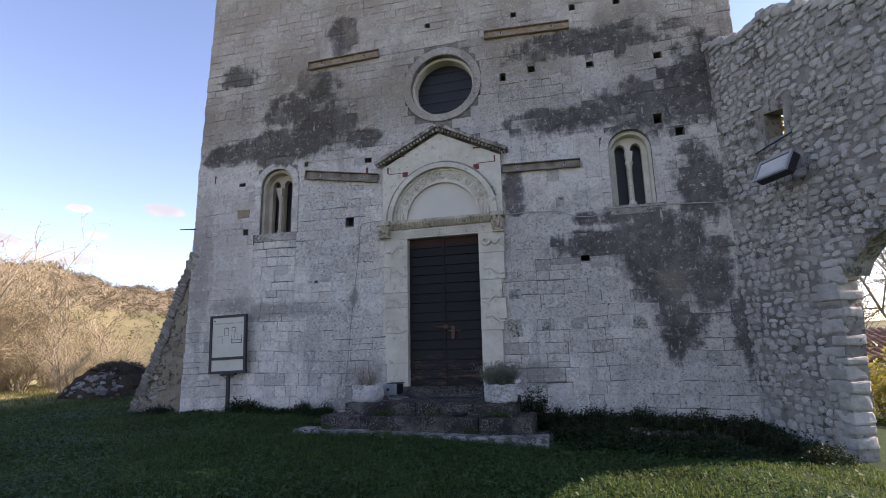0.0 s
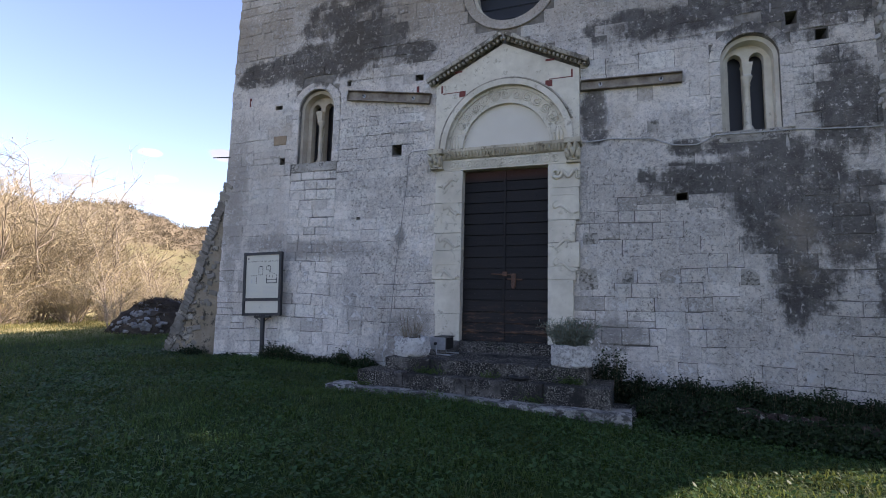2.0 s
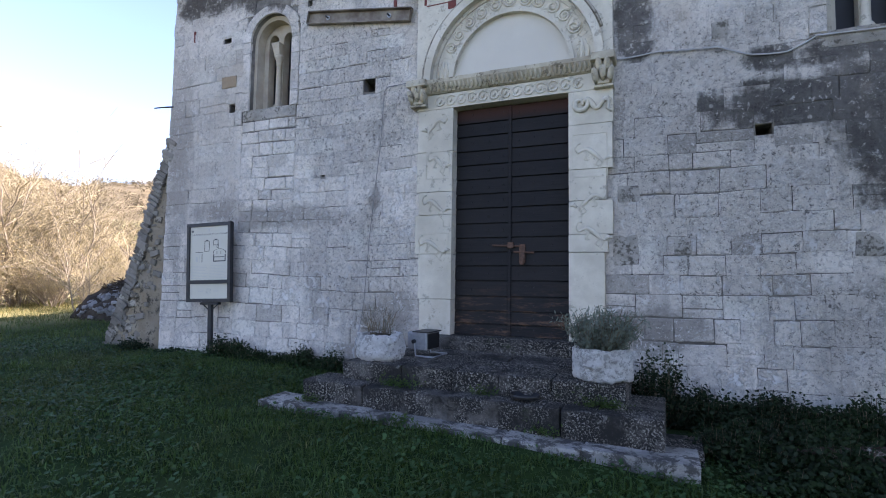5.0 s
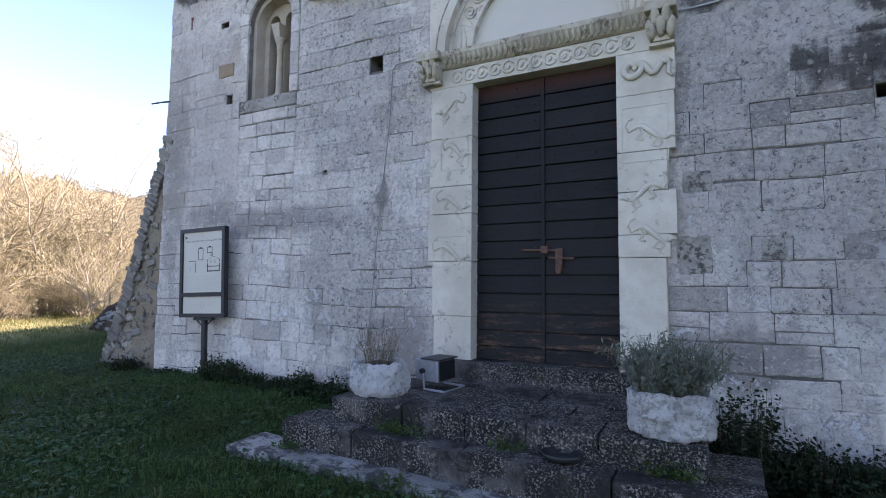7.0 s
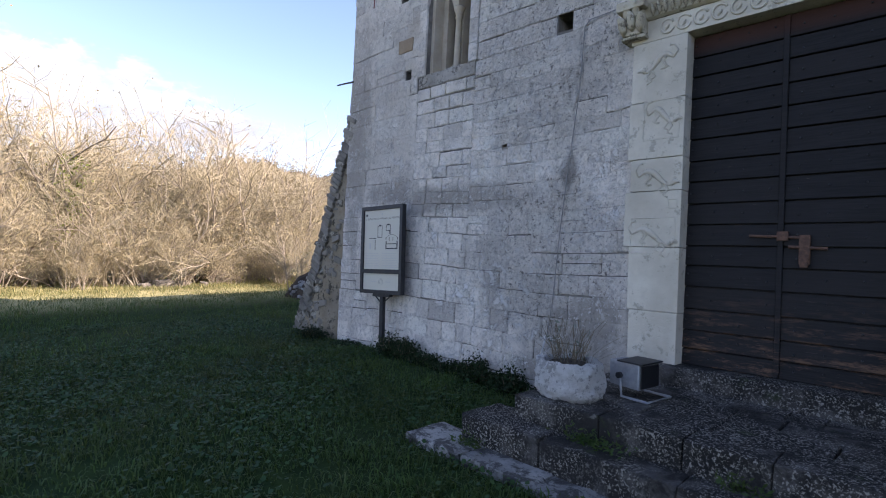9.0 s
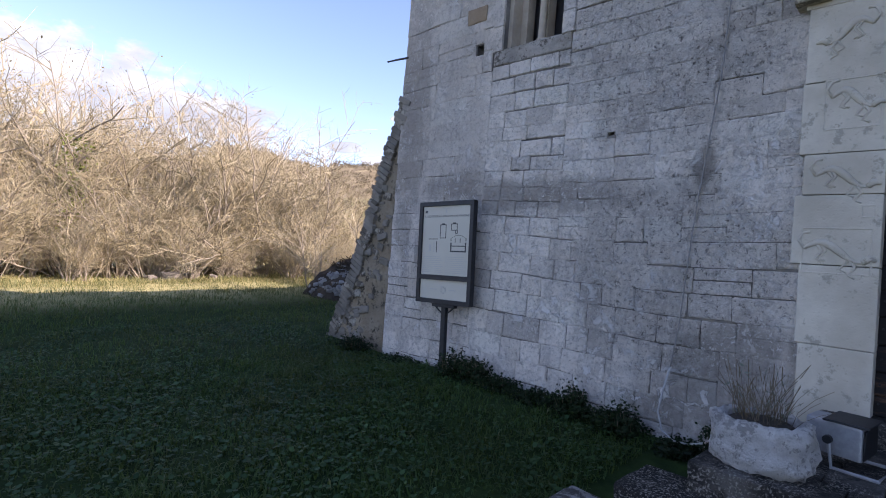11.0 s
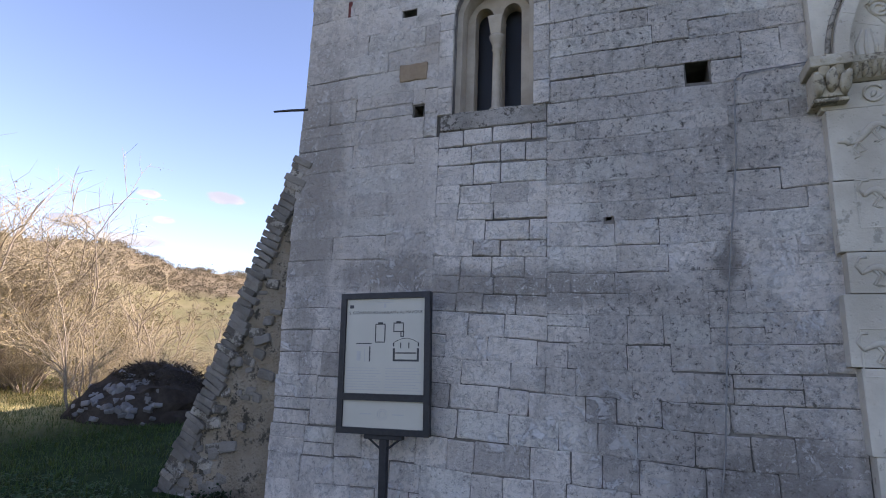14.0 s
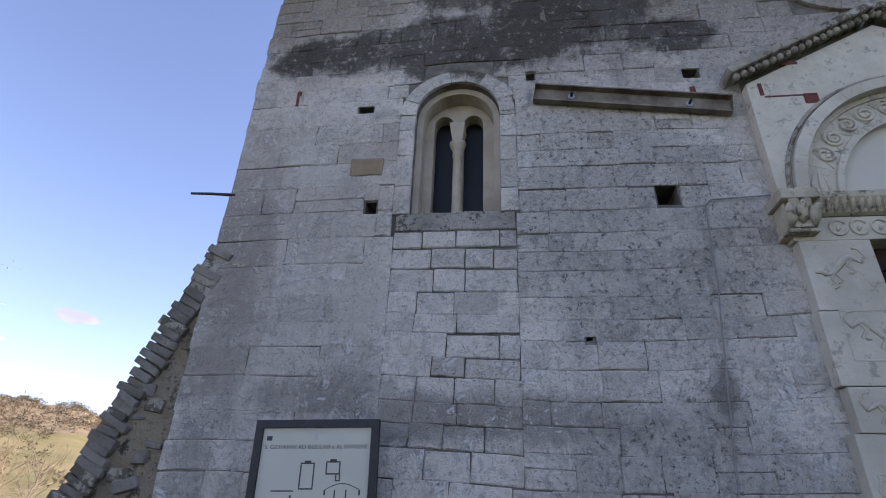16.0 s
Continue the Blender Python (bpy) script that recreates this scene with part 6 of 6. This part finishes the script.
def build_thicket():
    rng = random.Random(77)
    kinds = []
    for k in range(4):
        kinds.append(make_tree("bare_shrub", "tall bare tan shrub with dense fine twigs", "shrub", "thicket at the field edge", 100 + k, 15, 3.4, 0.85, 0.027, 3, 700 if k % 2 else 350, M_LEAF_DRY, 0.05, 0.035))
    first = list(kinds)
    spots = []
    for row, (x, step, s0, s1) in enumerate(((-17.6, 0.62, 0.30, 0.5), (-18.0, 1.0, 0.68, 0.92), (-19.0, 1.15, 1.0, 1.28), (-20.6, 1.6, 1.2, 1.45), (-22.6, 2.4, 1.3, 1.6))):
        y = -3.0 + row
        while y < 15.2:
            spots.append((x + rng.uniform(-0.5, 0.5) + (0.11 * max(0, y - 8)), y + rng.uniform(-0.3, 0.3), rng.uniform(s0, s1) * (0.72 if y > 13.8 else 1.0)))
            y += step
    for i, (x, y, s) in enumerate(spots):
        if i < len(first):
            ob = first[i]
            ob.matrix_basis = pose(x, y, gz(x, y), 0, 0, rng.uniform(0, 360)) @ Matrix.Scale(s, 4)
        else:
            place(rng.choice(first), x, y, rng.uniform(0, 360), s)
    # two ivy-clad trunks standing in it
    for x, y, h, seed in ((-18.3, 7.4, 2.9, 5), (-17.6, 3.2, 2.4, 6)):
        r = random.Random(seed)
        t = make_tree("ivy_clad_tree", "bare tree with bright ivy climbing its trunk", "tree", "", 300 + seed, 2, 5.2, 0.25, 0.05, 3, 400, M_LEAF_DRY, 0.06)
        c = [Vector((r.gauss(0, 0.22), r.gauss(0, 0.22), r.uniform(0.6, h + 0.6))) for _ in range(750)]
        v, f = leaf_quads(r, c, 0.09, 0.5, 0.8)
        raw("ivy", v, f, M_LEAF_GREEN, t)
        t.matrix_basis = pose(x, y, gz(x, y))
    tall = make_tree("bare_tree", "tall half-bare tree with a few ochre leaves", "tree", "trees behind the thicket", 411, 4, 5.2, 0.4, 0.042, 3, 900, M_LEAF_DRY, 0.07, 0.0)
    tall.matrix_basis = pose(-20.8, 4.2, gz(-20.8, 4.2)) @ Matrix.Scale(1.1, 4)
    for x, y, s in ((-22.5, 9.2, 1.0), (-20.5, 6.6, 0.8), (-23.0, 11.4, 0.95), (-21.5, 1.0, 1.2), (-22.0, 13.0, 0.8)):
        place(tall, x, y, rng.uniform(0, 360), s)
    young = make_tree("young_tree", "slim young tree with sparse ochre leaves", "tree", "young trees by the heap", 500, 4, 2.0, 0.35, 0.014, 3, 380, M_LEAF_DRY, 0.045, 0.0)
    young.matrix_basis = pose(-13.0, 11.2, gz(-13, 11.2)) @ Matrix.Scale(1.15, 4)
    pale = make_tree("young_tree", "slim bare pale-barked tree", "tree", "young trees by the heap", 505, 2, 2.6, 0.15, 0.026, 3, 0, None, 0.1, 0.0)
    pale.matrix_basis = pose(-14.2, 13.7, gz(-14.2, 13.7)) @ Matrix.Scale(1.1, 4)
    place(young, -15.3, 12.9, 140, 0.9)
    place(pale, -18.5, 18.5, 80, 1.15)
    place(pale, -22.0, 24.0, 200, 1.2)
    # dry stalks between heap and thicket
    for x, y in ((-13.4, 12.9), (-14.6, 12.6), (-15.8, 13.8), (-12.6, 12.2), (-16.6, 15.0), (-13.6, 14.6), (-17.5, 16.6), (-15.2, 15.8)):
        place(rng.choice(first), x, y, rng.uniform(0, 360), rng.uniform(0.28, 0.42))
    # trees beyond the side wall
    for x, y, s in ((9.5, 24.0, 1.3), (12.0, 23.0, 1.5), (14.5, 27.0, 1.6), (11.0, 29.0, 1.5), (7.5, 28.0, 1.4)):
        place(tall if s > 1.45 else rng.choice(first), x, y, rng.uniform(0, 360), s)


build_thicket()


# ---- heap of stones and brush at the edge of the shade ----
def build_heap():
    rng = random.Random(9)
    hx, hy = -11.95, 11.75
    bm = bmesh.new()
    bmesh.ops.create_icosphere(bm, subdivisions=4, radius=1.0)
    for v in bm.verts:
        c = v.co.copy()
        v.co = Vector((c.x * 1.35, c.y * 0.9, max(-0.1, c.z) * 0.95))
        v.co += noise.noise_vector(c * 2.0) * 0.22 + noise.noise_vector(c * 7.0) * 0.07
    heap = link("rubble_mound", bm, M_HEAP, None, pose(hx, hy, gz(hx, hy) - 0.08, 0, 0, 38) @ Matrix.Diagonal((0.84, 0.9, 0.95, 1)))
    tagged(heap, "dark heap of earth, brush and pale broken stones", "heap")
    for k in range(170):
        a = rng.uniform(0, 6.283)
        r = rng.uniform(0.2, 1.0)
        if k < 150:
            x, y = rng.uniform(-1.25, 0.25), rng.uniform(-0.9, -0.15)
        else:
            x, y = 1.2 * r * math.cos(a), 0.8 * r * math.sin(a)
        q = (x / 1.35) ** 2 + (y / 0.9) ** 2
        z = 0.95 * math.sqrt(max(0.0, 1 - q)) * (0.8 if k < 150 else 1.0)
        s = rng.uniform(0.07, 0.2)
        part("stone", rough_block(-s / 2, s / 2, -s / 2.5, s / 2.5, -s / 4, s / 4, 0.09, 0.03, 0.02, k * 3.7), M_HEAP_STONE, heap, m=pose(x, y, z + 0.02, rng.uniform(-30, 30), rng.uniform(-30, 30), rng.uniform(0, 180)))
    r2 = random.Random(10)
    c = []
    for _ in range(2600):
        a, r = r2.uniform(0, 6.283), math.sqrt(r2.random())
        x, y = 0.25 + 1.05 * r * math.cos(a), 0.1 + 0.75 * r * math.sin(a)
        q = min(1, (x / 1.35) ** 2 + (y / 0.9) ** 2)
        c.append(Vector((x, y, 0.95 * math.sqrt(1 - q) + r2.uniform(0, 0.12))))
    v, f = leaf_quads(r2, c, 0.10, 0.6, 0.2)
    raw("brush", v, f, M_BRUSH, heap)


M_HEAP = stone("heap_earth", (0.05, 0.04, 0.032), (0.09, 0.072, 0.055), (0.035, 0.028, 0.022), 6, 0.9, 0.04)
M_HEAP_STONE = stone("heap_stone", (0.24, 0.235, 0.225), (0.36, 0.355, 0.34), (0.17, 0.165, 0.155), 8, 0.7, 0.02, island=False)
M_BRUSH = leaf("dead_brush", (0.05, 0.04, 0.03), (0.10, 0.08, 0.055), (0.07, 0.055, 0.04))
build_heap()


# stones lying at the thicket's foot
def build_field_stones():
    rng = random.Random(12)
    for x, y, s in ((-17.0, 9.4, 0.5), (-17.1, 9.95, 0.35), (-17.0, 8.9, 0.3), (-16.8, 10.4, 0.25)):
        ob = link("field_stone", rough_block(-s / 2, s / 2, -s / 3, s / 3, -0.1, s * 0.45, 0.1, 0.05, 0.05, x * y), M_BUTSTONE, None, pose(x, y, gz(x, y), 0, 0, rng.uniform(0, 180)))
        tagged(ob, "pale field stone lying before the thicket", "stone", "stones before the thicket")


build_field_stones()


# ---- scrub over the hillside ----
def build_scrub():
    rng = np.random.default_rng(44)
    pr = random.Random(44)
    verts, faces = [], []
    count = 0
    while count < 2600:
        az, r = math.radians(rng.uniform(20, 110)), rng.uniform(60, 215)
        x, y = -2 - r * math.sin(az), 5 + r * math.cos(az)
        z = gz(x, y)
        band = math.sin(az * 9 + r * 0.05) + 0.6 * math.sin(az * 23 - r * 0.08)
        if z < 11 and (band < 0.9 or pr.random() < 0.5):
            if pr.random() < 0.93:
                continue
        s = rng.uniform(0.6, 1.7)
        n = 34
        for k in range(n):
            c = Vector((pr.gauss(0, 0.45) * s, pr.gauss(0, 0.45) * s, abs(pr.gauss(0.35, 0.4)) * s))
            d = Vector((pr.gauss(0, 1), pr.gauss(0, 1), pr.gauss(0.5, 0.8))).normalized() * s * 0.36
            w = d.orthogonal().normalized() * s * 0.10
            o = len(verts)
            p = Vector((x, y, z)) + c
            verts += [(p - w)[:], (p + w)[:], (p + d)[:]]
            faces.append((o, o + 1, o + 2))
        count += 1
    ob = raw("hill_scrub", verts, faces, M_SCRUB)
    tagged(ob, "brown winter scrub scattered over the hillside", "scrub", kind="stuff")


build_scrub()


# ---- shed and hedge beyond the side wall ----
def build_beyond():
    g = -0.55
    shed = empty("garden_shed", pose(9.6, 18.5, g, 0, 0, 8), "low shed with an old clay tile roof", "shed")
    part("wall", box(-2.6, 2.6, -1.0, 1.0, -0.3, 0.75), M_VOID, shed)
    roof = part("roof", plate([(-2.8, 0.751), (2.8, 0.751), (2.8, 0.80), (-2.8, 0.80)], [], -1.1, 1.1), M_ROOF, shed)
    for i in range(24):
        x = -2.75 + i * 0.235
        bm = bmesh.new()
        for j in range(5):
            add_tube(bm, [(x, -1.15 + j * 0.44, 0.80 + j * 0.16), (x, -0.67 + j * 0.44, 0.955 + j * 0.16)], [0.085, 0.07], 8)
        part("tile_row", bm, M_ROOF, roof)
    part("gable", plate([(-2.6, 0.8), (2.6, 0.8), (2.6, 1.5), (-2.6, 1.5)], [], 0.95, 1.0), M_VOID, shed)
    rng = random.Random(19)
    for x, y in ((4.6, 11.4), (5.4, 11.2), (6.2, 11.3), (7.0, 11.2)):
        c = [Vector((rng.gauss(0, 0.36), rng.gauss(0, 0.3), abs(rng.gauss(0.5, 0.3)))) for _ in range(1500)]
        v, f = leaf_quads(rng, c, 0.075, 0.6, 0.6)
        h = empty("hedge_shrub", pose(x, y, gz(x, y)), "yellow-green sunlit hedge shrub", "shrub", "hedge beyond the arch")
        raw("leaves", v, f, M_HEDGE, h)
        raw("stems", *limb_mesh([([Vector((0, 0, -0.1)), Vector((rng.gauss(0, 0.1), rng.gauss(0, 0.1), 0.4)), Vector((rng.gauss(0, 0.3), rng.gauss(0, 0.25), 0.85))], 0.02, 0.008) for _ in range(9)], 4), M_BARK, h)


build_beyond()


def build_slot_leaves():
    r = random.Random(6)
    # leaves added behind the side wall's slot: stop its sunbeam, fill it bright yellow
    c = [Vector((r.gauss(1.05, 0.28), 0.36 + abs(r.gauss(0, 0.12)), r.gauss(3.95, 0.3))) for _ in range(900)]
    v, f = leaf_quads(r, c, 0.085, 0.6, 0.75)
    ob = raw("wall_creeper", v, f, M_HEDGE)
    ob.matrix_basis = SIDE
    tagged(ob, "yellow leaf mass added behind the slot of the wall", "creeper")


build_slot_leaves()


# ---- clouds low over the hill, far away ----
def build_clouds():
    verts, faces, uv = [], [], []
    R, na, ne = 3000.0, 60, 20
    for j in range(ne + 1):
        for i in range(na + 1):
            az, el = math.radians(30 + 90 * i / na), math.radians(-1 + 31 * j / ne)
            verts.append((-R * math.sin(az) * math.cos(el), R * math.cos(az) * math.cos(el), R * math.sin(el)))
    for j in range(ne):
        for i in range(na):
            o = j * (na + 1) + i
            faces.append((o, o + 1, o + na + 2, o + na + 1))
    n = Nodes("cloud_bank")
    x, y, z = n.xyz()
    az = n.math("MULTIPLY", n.math("ARCTAN2", n.math("MULTIPLY", x, -1.0), y), 57.2958)
    el = n.math("MULTIPLY", n.math("ARCSINE", n.math("DIVIDE", z, R)), 57.2958)
    mask = -9.0
    for ca, ce, ra, re in ((87, 11.5, 19.0, 6.0), (70, 11.2, 9.0, 2.4), (51.0, 8.4, 3.2, 0.7), (43.2, 13.4, 2.1, 0.7), (56.0, 9.6, 2.2, 0.6), (50.0, 12.9, 1.1, 0.4), (48.4, 10.6, 1.2, 0.4)):
        e = n.math("ADD", n.math("POWER", n.math("ABSOLUTE", n.math("DIVIDE", n.math("SUBTRACT", az, ca), ra)), 2.0), n.math("POWER", n.math("ABSOLUTE", n.math("DIVIDE", n.math("SUBTRACT", el, ce), re)), 2.0))
        mask = n.math("MAXIMUM", mask, n.math("SUBTRACT", 1.0, e))
    puff = n.noise(1.0, 7, 0.6, n.stretch(0.006, 0.006, 0.012))
    soft = n.ramp(n.math("ADD", n.math("MAXIMUM", mask, -1.0), n.math("MULTIPLY", n.math("SUBTRACT", puff, 0.5), 2.2)), -0.02, 0.5)
    shade = n.ramp(n.noise(1.0, 5, 0.55, n.stretch(0.003, 0.003, 0.007)), 0.35, 0.7)
    em = n.t.nodes.new("ShaderNodeEmission")
    n.put(em.inputs[0], n.mix(shade, (0.62, 0.70, 0.76), (0.92, 1.0, 0.98)))
    em.inputs[1].default_value = 0.50
    tr = n.t.nodes.new("ShaderNodeBsdfTransparent")
    mx = n.t.nodes.new("ShaderNodeMixShader")
    n.put(mx.inputs[0], n.math("MULTIPLY", soft, 0.95))
    n.t.links.new(tr.outputs[0], mx.inputs[1])
    n.t.links.new(em.outputs[0], mx.inputs[2])
    n.t.links.new(mx.outputs[0], n.t.nodes["Material Output"].inputs[0])
    ob = raw("backdrop", verts, faces, n.mat, smooth=True)
    tagged(ob, "white clouds low in a blue sky", "cloud", kind="structure")


build_clouds()

# ---- the masonry of the front ----
build_blocks()
